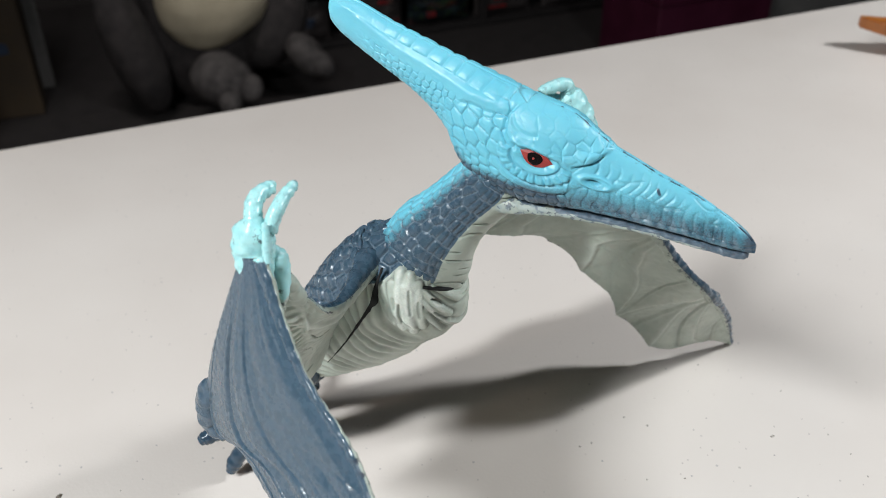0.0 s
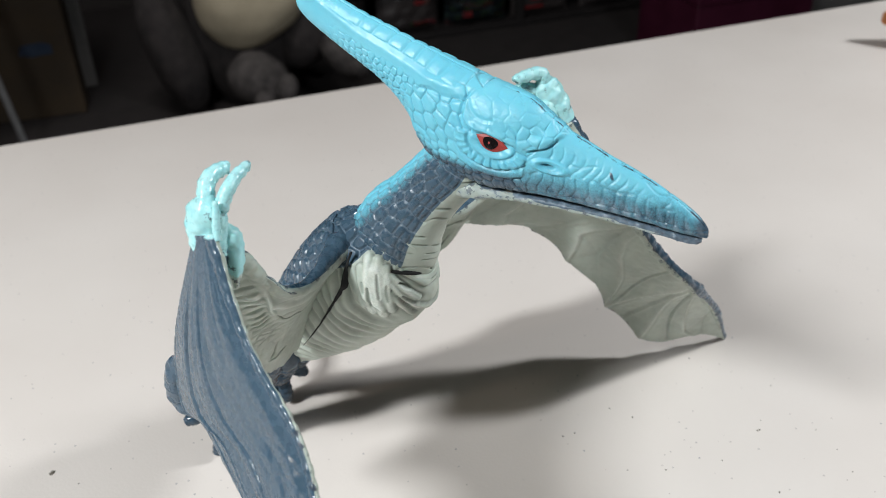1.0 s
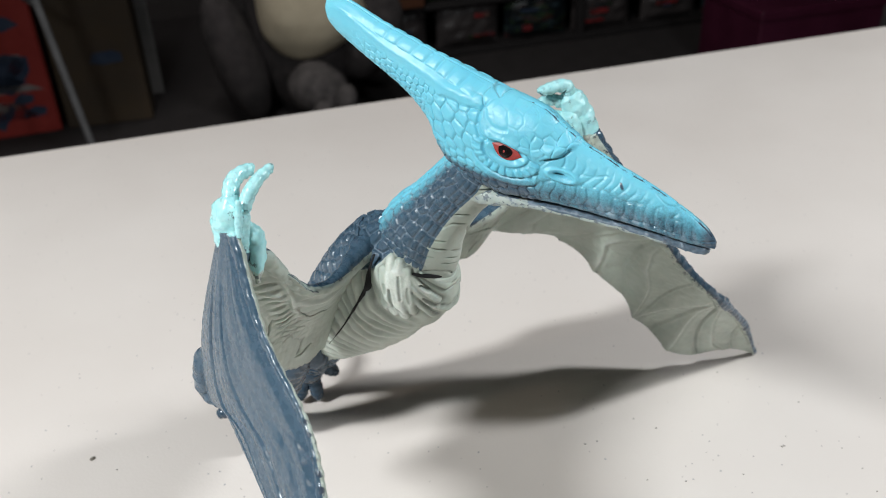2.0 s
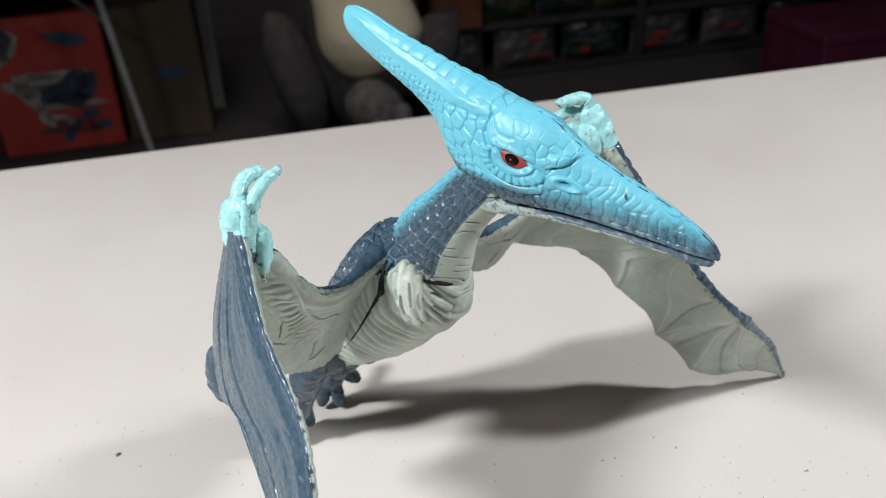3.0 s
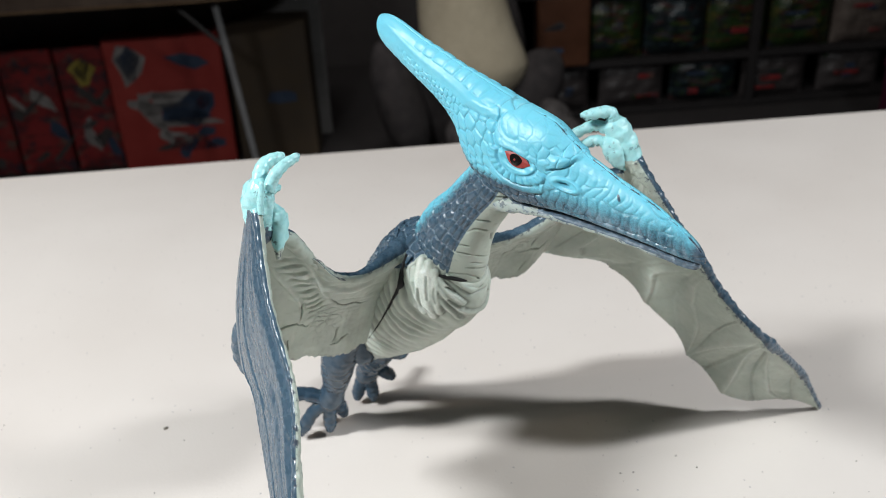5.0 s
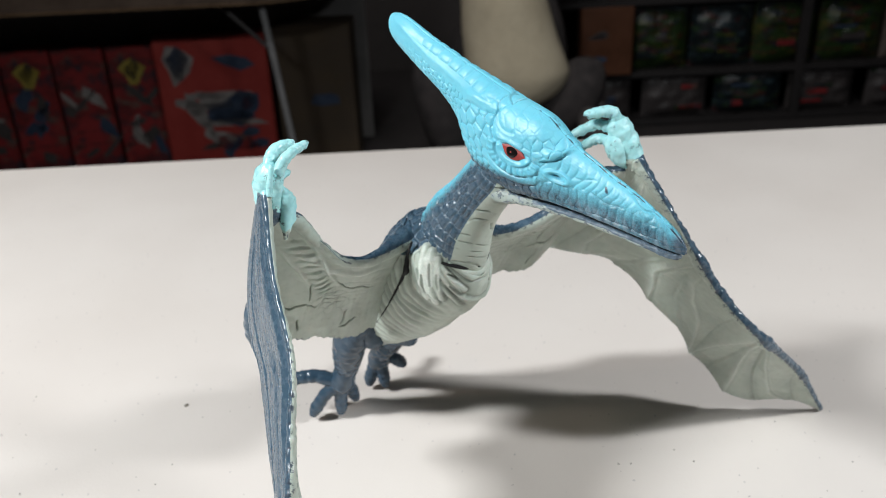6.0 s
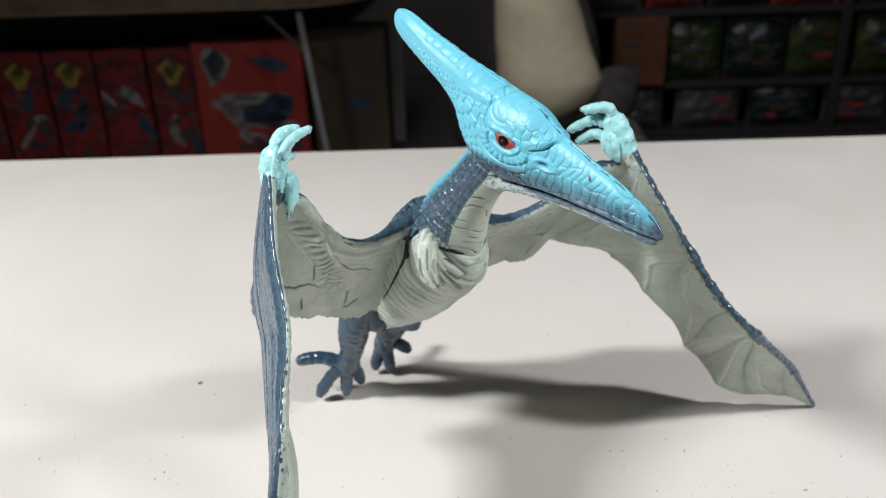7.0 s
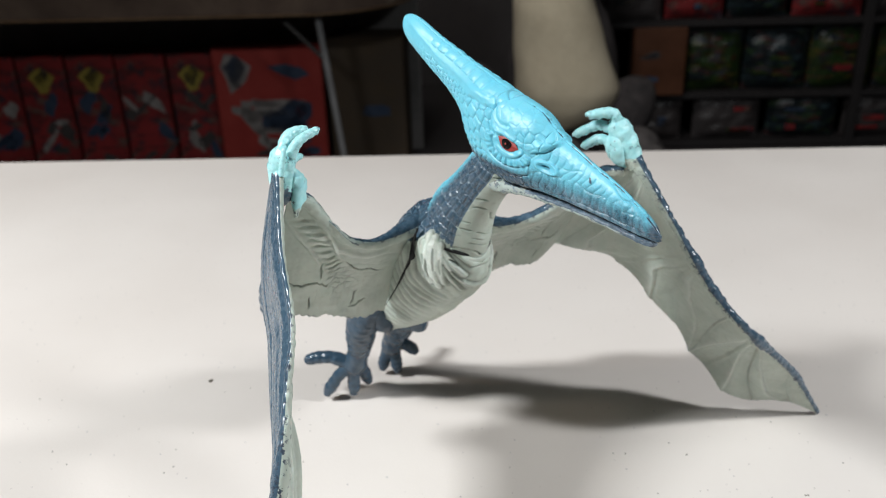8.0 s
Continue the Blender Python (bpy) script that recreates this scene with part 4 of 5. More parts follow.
def hand(parent, palm, radii, fingers, wide, low, flat=1.2, lobe=None, base=1.0):
    """A small clawed hand: a wrist that widens to a palm, and curled fingers; fingers: root, middle, tip and thickness."""
    def minted(p, out):
        ragged = 0.35 * wave(p, 0.30, 12.0) + 0.15 * wave(p, 0.12, 5.0)
        return {"mint": step(p[..., 2] + (1 - base) * ragged, low - 0.15, low + 0.35), "pale": np.full(p.shape[:2], base), "rub": (0.85 - 0.30 * base) * step(wave(p, 0.45, 9.0), 0.05, 0.35)}

    sh = Shape()
    skin = lambda p, nor: knobbly(0.36, 0.06, 3)(p, nor) + knobbly(0.13, 0.016, 6)(p, nor)
    sh.tube(palm, radii, 90, 44, flat, wide, skin, minted)
    if lobe:
        sh.tube(lobe, [r * (1 + 0.25 * base) for r in (0.06, 0.28, 0.31, 0.22, 0.05)], 50, 26, 0.9, wide, skin, lambda p, o: {**minted(p, o), "mint": step(p[..., 2], low - 0.95, low - 0.15), "pale": np.ones(p.shape[:2])})
    ob = sh.make("hand", parent, "mint green plastic hand with curled fingers")
    for root, mid, tip, r in fingers:
        root, mid, tip = (np.asarray(q, dtype=float) for q in (root, mid, tip))
        end = tip + (tip - mid) * 0.14 - (0, 0, 0.05)

        def nailed(p, o):
            got, at = minted(p, o), np.linspace(0, 1, p.shape[0])[:, None] + 0 * p[..., 0]
            bare = step(at + 0.10 * wave(p, 0.15, 4.0), 0.90, 0.96)
            return {"mint": got["mint"] * (1 - bare), "pale": base * (1 - bare), "rub": 0.20 + (0.75 - 0.35 * base) * step(at, 0.60, 0.9)}

        f = Shape()
        f.tube([root, mid, tip, end], [r * 1.1, r, r * 0.80, 0.05], 70, 26, 1.0, (0.3, 0.4, 1), lambda p, nor: (r / 0.25) ** 2 * ringed(p, nor) * (0.35 + 0.65 * step(-nor[..., 2], 0.0, 0.6)) + knobbly(0.24, 0.022, 4)(p, nor), nailed)
        f.make("finger", ob)


def wing(parent, label, sign, lead, radii, trail, arm, arm_r, inner_left, inner_right, inner, lump=None):
    """One wing: the arm, the inner membrane, the outer membrane and the long finger bone along its front edge."""
    a = Shape()
    a.tube(arm, arm_r, 120, 36, 1.0, (1, 0, 0), knobbly(0.34, 0.055, 8 + sign), lambda p, o: split_paint((3.0, sign * 4.0, 2.0), -0.12 - 0.40 * step(np.abs(p[..., 1]), 1.8, 3.6))(p, o))
    ob = a.make("wing", parent, label)
    m = Shape()
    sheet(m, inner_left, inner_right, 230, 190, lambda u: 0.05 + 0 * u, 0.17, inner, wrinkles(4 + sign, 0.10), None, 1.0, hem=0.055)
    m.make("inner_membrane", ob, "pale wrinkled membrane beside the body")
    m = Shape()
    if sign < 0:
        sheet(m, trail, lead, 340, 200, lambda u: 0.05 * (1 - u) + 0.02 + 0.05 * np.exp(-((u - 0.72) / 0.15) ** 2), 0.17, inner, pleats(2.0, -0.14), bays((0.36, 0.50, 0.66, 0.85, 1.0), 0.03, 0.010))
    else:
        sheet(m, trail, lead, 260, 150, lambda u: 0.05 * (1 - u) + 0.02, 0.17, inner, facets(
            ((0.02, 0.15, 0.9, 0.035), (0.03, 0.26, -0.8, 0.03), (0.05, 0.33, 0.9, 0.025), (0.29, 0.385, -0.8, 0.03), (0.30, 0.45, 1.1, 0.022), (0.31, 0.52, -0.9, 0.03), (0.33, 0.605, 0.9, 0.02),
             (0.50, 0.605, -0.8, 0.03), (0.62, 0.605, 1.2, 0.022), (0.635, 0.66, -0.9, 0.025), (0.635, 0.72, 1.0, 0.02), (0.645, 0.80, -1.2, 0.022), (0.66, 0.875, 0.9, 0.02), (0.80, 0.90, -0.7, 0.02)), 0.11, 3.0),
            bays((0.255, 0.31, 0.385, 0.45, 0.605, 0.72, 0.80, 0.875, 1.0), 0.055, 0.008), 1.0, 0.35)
    if lump:
        m.tube(lump, [0.16, 0.42, 0.50, 0.40, 0.15], 44, 26, 0.75, (0.4, 0.9, 0), knobbly(0.4, 0.07, 14))
    m.make("outer_membrane", ob, "slate and pale creased outer membrane")
    f = Shape()
    knuckles = ((0.30, 0.07), (0.635, 0.10), (0.82, 0.04)) if sign > 0 else ((0.66, 0.05),)
    swell = lambda p, nor: sum(h * np.exp(-((np.linspace(0, 1, p.shape[0]) - k) / 0.03) ** 2) for k, h in knuckles)[:, None] + knobbly(0.24, 0.055 if sign > 0 else 0.038, 5 + sign)(p, nor)

    def worn(p, o):
        got = split_paint(inner if sign > 0 else (5.0, -3.0, 9.0), -0.15 - 0.45 * step(p[..., 2], 8.5, 11.5) if sign > 0 else -0.25 - 0.42 * step(12.9 - p[..., 2], 0.0, 1.0))(p, o)
        got["rub"] = np.clip((got["rub"] * 1.3 + 0.35) if sign > 0 else (0.45 + got["rub"]) * step(12.7 - p[..., 2], 0.0, 0.8), 0, 1)
        got["mint"] = step(p[..., 2] - 0.3 * wave(p, 0.5, 2.0), 15.15, 15.5) if sign < 0 else 0.0
        return got

    f.tube(lead, radii, 240, 28, 1.0 if sign > 0 else 0.75, (0, 0, 1) if sign > 0 else (-0.56, -0.82, 0.12), swell, worn)
    f.make("finger_bone", ob, "slate bone along the front edge, paint rubbed")
    return ob


head_ob = head(toy)
lower_jaw(toy)
for sign in (-1, 1):
    eye(head_ob, sign)
neck(toy)
torso(toy)
for sign in (-1, 1):
    # black strip in place of the shaded gap between wing and torso
    h = Shape()
    h.tube([(-2.08, sign * 1.40, 11.40), (-2.26, sign * 1.52, 10.75), (-2.34, sign * 1.52, 10.22), (-2.5, sign * 1.52, 9.9), (-3.0, sign * 1.59, 9.05), (-3.6, sign * 1.66, 8.05), (-4.2, sign * 1.72, 7.2)], [0.03, 0.06, 0.12, 0.08, 0.04, 0.025, 0.01], 50, 14, 1.0, (1, 0, 0), knobbly(0.2, 0.02, 2))
    h.make("shoulder_gap_strip", toy, "black strip for the shaded gap between wing and shoulder", GAP_SHADE)

# black strip in place of the shaded gap below the throat
n = Shape()
n.tube([(-1.0, -1.08, 10.86), (-0.84, -1.06, 10.84), (-0.52, -0.90, 10.80), (-0.24, -0.58, 10.70), (-0.10, 0.0, 10.58), (-0.24, 0.58, 10.70), (-0.52, 0.90, 10.80), (-0.9, 1.06, 10.84)], [0.02, 0.05, 0.07, 0.085, 0.085, 0.085, 0.07, 0.02], 60, 12)
n.make("neck_gap_strip", toy, "black strip for the shaded gap where the neck plugs in", GAP_SHADE)

# right wing, folded upright with its outer side to the eye
wing(toy, "slate right wing with a pale grey inner side", -1,
    [(-1.90, -7.18, 15.25), (-0.42, -8.15, 13.3), (1.64, -9.14, 11.85), (2.75, -10.1, 10.4), (3.8, -11.2, 8.3), (4.3, -12.68, 4.5), (4.5, -13.2, 0.2)],
    [0.24, 0.15, 0.14, 0.18, 0.31, 0.40, 0.13],
    [(-2.62, -6.98, 15.0), (-4.46, -6.73, 10.9), (-5.3, -6.45, 8.15), (-3.45, -7.3, 8.65), (-1.35, -8.3, 7.8), (0.55, -8.85, 5.7), (2.0, -10.2, 3.2), (4.3, -13.0, 0.25)],
    [(-2.8, -0.9, 11.2), (-2.7, -1.6, 11.15), (-2.4, -3.2, 11.2), (-2.35, -4.4, 11.72), (-2.3, -5.2, 12.6), (-2.15, -6.0, 13.75), (-2.35, -6.6, 14.3)],
    [0.50, 0.36, 0.21, 0.19, 0.20, 0.26, 0.32],
    [(-2.48, -1.35, 11.12), (-2.25, -3.2, 11.22), (-2.15, -4.4, 11.75), (-2.05, -5.3, 12.85), (-2.2, -6.75, 14.3)],
    [(-4.75, -1.45, 6.6), (-4.5, -3.0, 6.9), (-4.6, -4.4, 7.5), (-5.0, -5.4, 7.7), (-5.2, -6.6, 8.1)],
    (-1.5, -3.5, 9.0), [(-4.45, -6.75, 10.3), (-4.75, -6.7, 9.65), (-4.92, -6.65, 9.0), (-4.88, -6.67, 8.45), (-4.4, -6.85, 8.15)])
hand(toy, [(-2.12, -6.98, 13.95), (-2.18, -6.96, 14.15), (-2.28, -6.9, 14.6), (-2.36, -6.8, 15.2), (-2.28, -6.72, 15.7), (-2.22, -6.6, 16.0)], [0.04, 0.24, 0.34, 0.37, 0.33, 0.06],
     [((-2.32, -6.75, 15.75), (-2.50, -6.33, 16.2), (-2.45, -5.78, 16.30), 0.21), ((-1.92, -6.7, 15.7), (-1.86, -6.3, 16.18), (-1.92, -5.62, 16.36), 0.175), ((-2.3, -6.5, 15.3), (-2.40, -6.2, 15.42), (-2.45, -6.0, 15.40), 0.14),
      ((-1.66, -7.22, 15.2), (-1.74, -7.08, 15.62), (-1.82, -6.93, 15.98), 0.10)], (0.95, 0.25, -0.1), 14.45, 1.4,
     [(-2.0, -6.6, 15.3), (-1.98, -6.48, 14.85), (-1.93, -6.48, 14.45), (-1.80, -6.68, 14.0), (-1.68, -6.85, 13.6)], 0.0)

# left wing, spread, its pale inner side to the eye
wing(toy, "slate left wing showing its pale creased underside", 1,
    [(1.85, 6.6, 13.3), (3.52, 7.17, 10.85), (5.12, 8.2, 7.95), (6.42, 9.1, 6.25), (6.98, 12.1, 3.32), (7.30, 14.56, 0.13)],
    [0.30, 0.19, 0.23, 0.19, 0.17, 0.12],
    [(1.4, 6.45, 12.8), (-0.8, 6.4, 10.5), (-2.24, 6.5, 8.2), (-0.16, 7.9, 7.76), (1.93, 9.77, 4.68), (2.72, 10.88, 2.6), (4.5, 11.7, 0.8), (6.21, 13.28, 0.75), (7.2, 14.4, 0.2)],
    [(-2.7, 0.9, 11.1), (-2.5, 1.6, 11.0), (-1.3, 2.5, 10.65), (-0.3, 3.9, 11.15), (0.6, 4.8, 12.25), (1.12, 5.7, 12.75), (1.5, 6.35, 12.75)],
    [0.60, 0.44, 0.28, 0.26, 0.25, 0.26, 0.22],
    [(-2.3, 1.3, 10.6), (-1.3, 2.5, 10.6), (-0.3, 3.9, 11.1), (0.5, 5.0, 12.0), (1.25, 6.25, 12.7)],
    [(-4.9, 1.45, 6.4), (-4.8, 4.2, 6.3), (-4.0, 5.2, 6.8), (-2.8, 5.6, 7.2), (-2.2, 6.4, 8.2)], (-1.0, 3.0, 5.0))
hand(toy, [(1.92, 6.72, 12.95), (1.60, 6.57, 13.5), (1.32, 6.46, 14.1), (1.06, 6.40, 14.6), (0.98, 6.36, 14.85)], [0.24, 0.36, 0.38, 0.34, 0.15],
     [((1.06, 6.40, 14.5), (0.92, 6.20, 15.05), (0.42, 5.48, 15.02), 0.23), ((0.98, 6.32, 14.35), (0.42, 5.98, 14.50), (-0.22, 5.45, 14.1), 0.21), ((1.15, 6.22, 13.8), (0.52, 5.98, 13.95), (0.0, 5.7, 13.6), 0.21)], (0.5, 0.6, 0), 13.25, 1.3,
     [(1.10, 6.26, 14.35), (1.16, 6.18, 14.0), (1.28, 6.12, 13.62), (1.46, 6.17, 13.25), (1.60, 6.38, 12.92)])


def leg(parent, hip, knee, ankle, palm, toes, thigh):
    """A scaly leg, and its foot with segmented toes."""
    sh = Shape()
    rough = lambda p, nor: knobbly(0.42, 0.055, 21)(p, nor) - 0.05 * (1 - step(cells(p[..., 2] / 0.34, np.arctan2(nor[..., 1], nor[..., 0]) * 1.6, 21, 0.5), 0.0, 0.25))
    # the deeper slate covers leg, foot and toes evenly
    leg_slate = lambda p, o: {"bare": np.ones(p.shape[:2])}
    sh.tube([hip, knee, ankle], [0.66, 0.74, 0.52], 60, 32, 1.0, (1, 0, 0), rough, leg_slate)
    sh.tube([hip, thigh, np.asarray(thigh) - (0.1, 0, 0.35)], [0.5, 0.55, 0.2], 30, 24, 1.0, (1, 0, 0), rough, leg_slate)
    sh.make("leg", parent, "dark slate scaly leg")
    ankle, palm = np.asarray(ankle, dtype=float), np.asarray(palm, dtype=float)
    ft = Shape()
    ft.tube([ankle + (0.1, 0, 0.3), ankle, palm, palm - (0.2, 0, 0.4)], [0.46, 0.50, 0.54, 0.2], 30, 22, 1.0, (1, 0, 0), rough, leg_slate)
    ob = ft.make("foot", parent, "dark slate clawed foot")
    for tip in toes:
        tip = np.asarray(tip, dtype=float)
        root = palm + (0, 0, 0.05)
        m1 = root + (tip - root) * 0.5 + (0, 0, 0.30)
        m2 = root + (tip - root) * 0.85 + (0, 0, 0.16)
        t = Shape()
        t.tube([root, m1, m2, tip], [0.34, 0.29, 0.28, 0.16], 60, 24, 1.0, (0.2, 0.1, 1), lambda p, nor: 0.028 * np.abs(np.sin(np.arange(p.shape[0]) * 0.36))[:, None] + knobbly(0.3, 0.025, 5)(p, nor), leg_slate)
        t.make("toe", ob)


leg(toy, (-6.0, -1.2, 6.5), (-6.68, -1.40, 4.94), (-7.46, -1.14, 3.20), (-7.92, -1.20, 2.17), [(-9.6, -2.9, 2.3), (-8.95, -2.3, 0.40), (-8.2, -1.2, 0.34), (-8.57, -0.05, 0.34)], (-5.95, -0.70, 5.2))
leg(toy, (-5.6, 0.9, 6.0), (-6.6, 0.95, 4.5), (-7.95, 1.18, 2.68), (-8.42, 1.38, 1.9), [(-9.0, 1.12, 0.36), (-8.34, 1.6, 0.36), (-8.0, 2.56, 1.25), (-9.35, 2.95, 2.3)], (-6.0, 1.24, 4.4))

# ---- things far behind the desk ----
def card_box(e, n, z, w, d, h, material, name, label, group, turn=0.0, prints=()):
    """A printed box: body and the flat shapes printed on its front (x, z, w, h, material, lean)."""
    b = thing(name, room(e, n, z), label, "box", group, ROOM_TURN + turn)
    part("body", rounded_box(w, d, h, 0.004, 1), material, b)
    for x, pz, pw, ph, m, lean in prints:
        bm = bmesh.new()
        bmesh.ops.create_circle(bm, cap_ends=True, radius=0.5, segments=9 if ph > 0.05 else 6)
        for i, v in enumerate(bm.verts):
            r = 1.0 + 0.25 * math.sin(i * 2.4 + pw * 50)
            v.co = Vector((v.co.x * pw * r + x + v.co.y * ph * lean, -d / 2 - 0.0008, v.co.y * ph * r + pz))
        ext = bmesh.ops.extrude_face_region(bm, geom=bm.faces[:])
        for v in [q for q in ext["geom"] if isinstance(q, bmesh.types.BMVert)]:
            v.co.y += 0.0007
        part("print", bm, m, b)
    return b


random.seed(5)


def art(w, h, mats, count):
    out = []
    for _ in range(count):
        out.append((random.uniform(-0.36, 0.36) * w, random.uniform(0.10, 0.62) * h, random.uniform(0.14, 0.42) * w, random.uniform(0.06, 0.20) * h, random.choice(mats), random.uniform(-1.2, 1.2)))
    return out


INKS = [GREY_INK, BLUE_INK, BLACK_CARD, DEEP_RED, BLUE_INK]
LOGO = lambda w, h, x=0.0: [(x, 0.80 * h, 0.070, 0.085, YELLOW_INK, 0.0), (x, 0.80 * h + 0.004, 0.042, 0.06, BLACK_CARD, 0.2)]
red = "toy boxes under the far desk"
card_box(-0.535, 2.60, FLOOR, 0.335, 0.08, 0.41, RED_CARD, "toy_box", "bright red printed toy box standing on the floor", red, 2,
         [(-0.10, 0.335, 0.085, 0.125, GREY_INK, 0.05), (-0.10, 0.335, 0.06, 0.10, BLUE_INK, 0.05), (0.07, 0.33, 0.12, 0.05, BLUE_INK, -0.6), (0.02, 0.23, 0.22, 0.03, GREY_INK, 1.5), (-0.06, 0.17, 0.05, 0.13, GREY_INK, -0.5), (0.05, 0.18, 0.16, 0.10, BLUE_INK, 0.4), (0.04, 0.14, 0.20, 0.028, GREY_INK, -1.2), (0.09, 0.20, 0.05, 0.05, DEEP_RED, 0.3)] + art(0.335, 0.36, INKS, 10))
for e, w, h, m, logo in ((-0.785, 0.145, 0.385, DEEP_RED, True), (-0.945, 0.155, 0.385, DEEP_RED, False), (-1.105, 0.15, 0.385, DEEP_RED, True), (-1.265, 0.15, 0.385, DEEP_RED, True), (-1.425, 0.15, 0.385, DEEP_RED, False)):
    card_box(e, 2.64, FLOOR, w, 0.08, h, m, "toy_box", "dark red printed toy box with a yellow emblem" if logo else "dark red printed toy box", red, 0, (LOGO(w, h) if logo else []) + art(w, h, [GREY_INK, BLUE_INK, BLACK_CARD], 7))
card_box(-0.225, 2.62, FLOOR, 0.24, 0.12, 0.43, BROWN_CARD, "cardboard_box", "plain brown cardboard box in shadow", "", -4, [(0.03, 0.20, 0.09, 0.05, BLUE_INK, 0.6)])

# far desk with a rounded wooden top, chrome band and slanted legs
far_desk = thing("far_desk", room(-0.80, 2.50, FLOOR), "far desk with brown wooden top and slanted metal legs", "desk", turn=ROOM_TURN)
TOP_Z, TOP_H = 0.565, 0.085


def round_top(grow, z0, h, r=0.30):
    bm = bmesh.new()
    w, d = 1.50 + grow, 0.66 + grow
    pts = [(-w / 2, -d / 2), (-w / 2, d / 2)]
    for cx, cy, a0, a1 in ((w / 2 - r, d / 2 - r, 90, 0), (w / 2 - r, -d / 2 + r, 0, -90)):
        for k in range(13):
            a = math.radians(a0 + (a1 - a0) * k / 12)
            pts.append((cx + r * math.cos(a), cy + r * math.sin(a)))
    vs = [bm.verts.new((x, y, z0)) for x, y in pts]
    f = bm.faces.new(vs)
    ext = bmesh.ops.extrude_face_region(bm, geom=[f])
    for v in [q for q in ext["geom"] if isinstance(q, bmesh.types.BMVert)]:
        v.co.z += h
    bmesh.ops.recalc_face_normals(bm, faces=bm.faces[:])
    return bm


part("tabletop", round_top(0.0, TOP_Z + 0.004, TOP_H), WOOD, far_desk)
part("edge_band", round_top(0.012, TOP_Z + 0.012, TOP_H - 0.016), BAND, far_desk, "glossy brown edge band")


def rod(a, b, r, seg=12):
    bm = bmesh.new()
    a, b = Vector(a), Vector(b)
    bmesh.ops.create_cone(bm, cap_ends=True, radius1=r, radius2=r, depth=(b - a).length, segments=seg)
    bmesh.ops.transform(bm, matrix=Matrix.Translation((a + b) / 2) @ (b - a).to_track_quat("Z", "Y").to_matrix().to_4x4(), verts=bm.verts[:])
    return bm


for ex, ey in ((0.49, -0.26), (0.49, 0.26), (-0.68, -0.26), (-0.68, 0.26)):
    lean = 0.06 if ex > 0 else -0.06
    part("leg", rod((ex + lean, ey, 0), (ex, ey, TOP_Z + 0.006), 0.009), GREY_METAL, far_desk, "slanted grey metal leg")
# added panel: closes off the dark under the desk, pale to lift it
part("back_panel", rounded_box(1.46, 0.02, TOP_Z, 0.003, 1, True, 0, 0.27, 0), LIGHT_GREY, far_desk, "added grey panel closing off the dark under the desk")
part("brace", rod((0.38, -0.26, TOP_Z), (0.50, -0.26, 0.44), 0.006), DARK_METAL, far_desk)


# big plush dinosaur on the floor
def blob(parts, seed):
    """Soft stuffed forms: (x, y, z, rx, ry, rz, lean) ellipsoids with an uneven skin."""
    bm = bmesh.new()
    for i, (x, y, z, rx, ry, rz, lean) in enumerate(parts):
        got = bmesh.ops.create_uvsphere(bm, u_segments=28, v_segments=18, radius=1.0)
        for v in got["verts"]:
            d = 1 + 0.06 * noise.noise(v.co * 1.7 + Vector((seed + i, 0, 0)))
            c = Vector((v.co.x * rx * d, v.co.y * ry * d, v.co.z * rz * d))
            v.co = Matrix.Rotation(math.radians(lean), 3, "Y") @ c + Vector((x, y, z))
    for f in bm.faces:
        f.smooth = True
    return bm


plush = thing("plush_dinosaur", room(0.34, 2.42, FLOOR), "large grey plush dinosaur with a cream belly, sitting on the floor", "plush toy", turn=ROOM_TURN)
part("body", blob([(0.02, 0.06, 0.30, 0.17, 0.16, 0.32, 0)], 1), GREY_FUR, plush)
part("neck", blob([(0.02, 0.05, 0.75, 0.12, 0.13, 0.24, 0)], 2), GREY_FUR, plush)
part("head", blob([(0.03, 0.0, 1.0, 0.13, 0.16, 0.12, 0)], 3), GREY_FUR, plush)
# height, left and right end of the belly
BELLY = [(0.77, -0.03, 0.01), (0.73, -0.10, 0.065), (0.62, -0.12, 0.085), (0.55, -0.125, 0.10), (0.42, -0.125, 0.14), (0.34, -0.12, 0.175), (0.30, -0.115, 0.18), (0.25, -0.10, 0.15), (0.20, -0.06, 0.08), (0.18, 0.0, 0.02)]
rows, turns = spline(BELLY, 40), np.linspace(0, 2 * np.pi, 36, endpoint=False)
round_ = np.stack([(rows[:, 1:2] + rows[:, 2:3]) / 2 + (rows[:, 2:3] - rows[:, 1:2]) / 2 * np.cos(turns)[None], -0.045 + 0.8 * (rows[:, 2:3] - rows[:, 1:2]) / 2 * np.sin(turns)[None], rows[:, 0:1] + 0 * turns[None]], 2)
round_ = round_ + 0.008 * wave(round_, 0.12, 4.0)[..., None]
obj("belly", round_.reshape(-1, 3), tube_faces(40, 36), CREAM_FUR, plush, "cream plush belly")
part("leg", blob([(-0.19, -0.02, 0.20, 0.07, 0.10, 0.19, -14)], 6), GREY_FUR, plush)
part("leg", blob([(0.19, -0.03, 0.22, 0.08, 0.10, 0.13, 35)], 7), GREY_FUR, plush)
part("foot", blob([(0.01, -0.15, 0.13, 0.085, 0.09, 0.07, 25), (0.07, -0.21, 0.115, 0.032, 0.05, 0.038, 30), (0.01, -0.22, 0.095, 0.032, 0.05, 0.038, 10)], 9), CLAW_FUR, plush, "light grey plush foot")
part("foot", blob([(0.245, -0.15, 0.16, 0.045, 0.08, 0.07, -35), (0.27, -0.21, 0.15, 0.03, 0.04, 0.04, -30)], 10), CLAW_FUR, plush, "light grey plush foot")

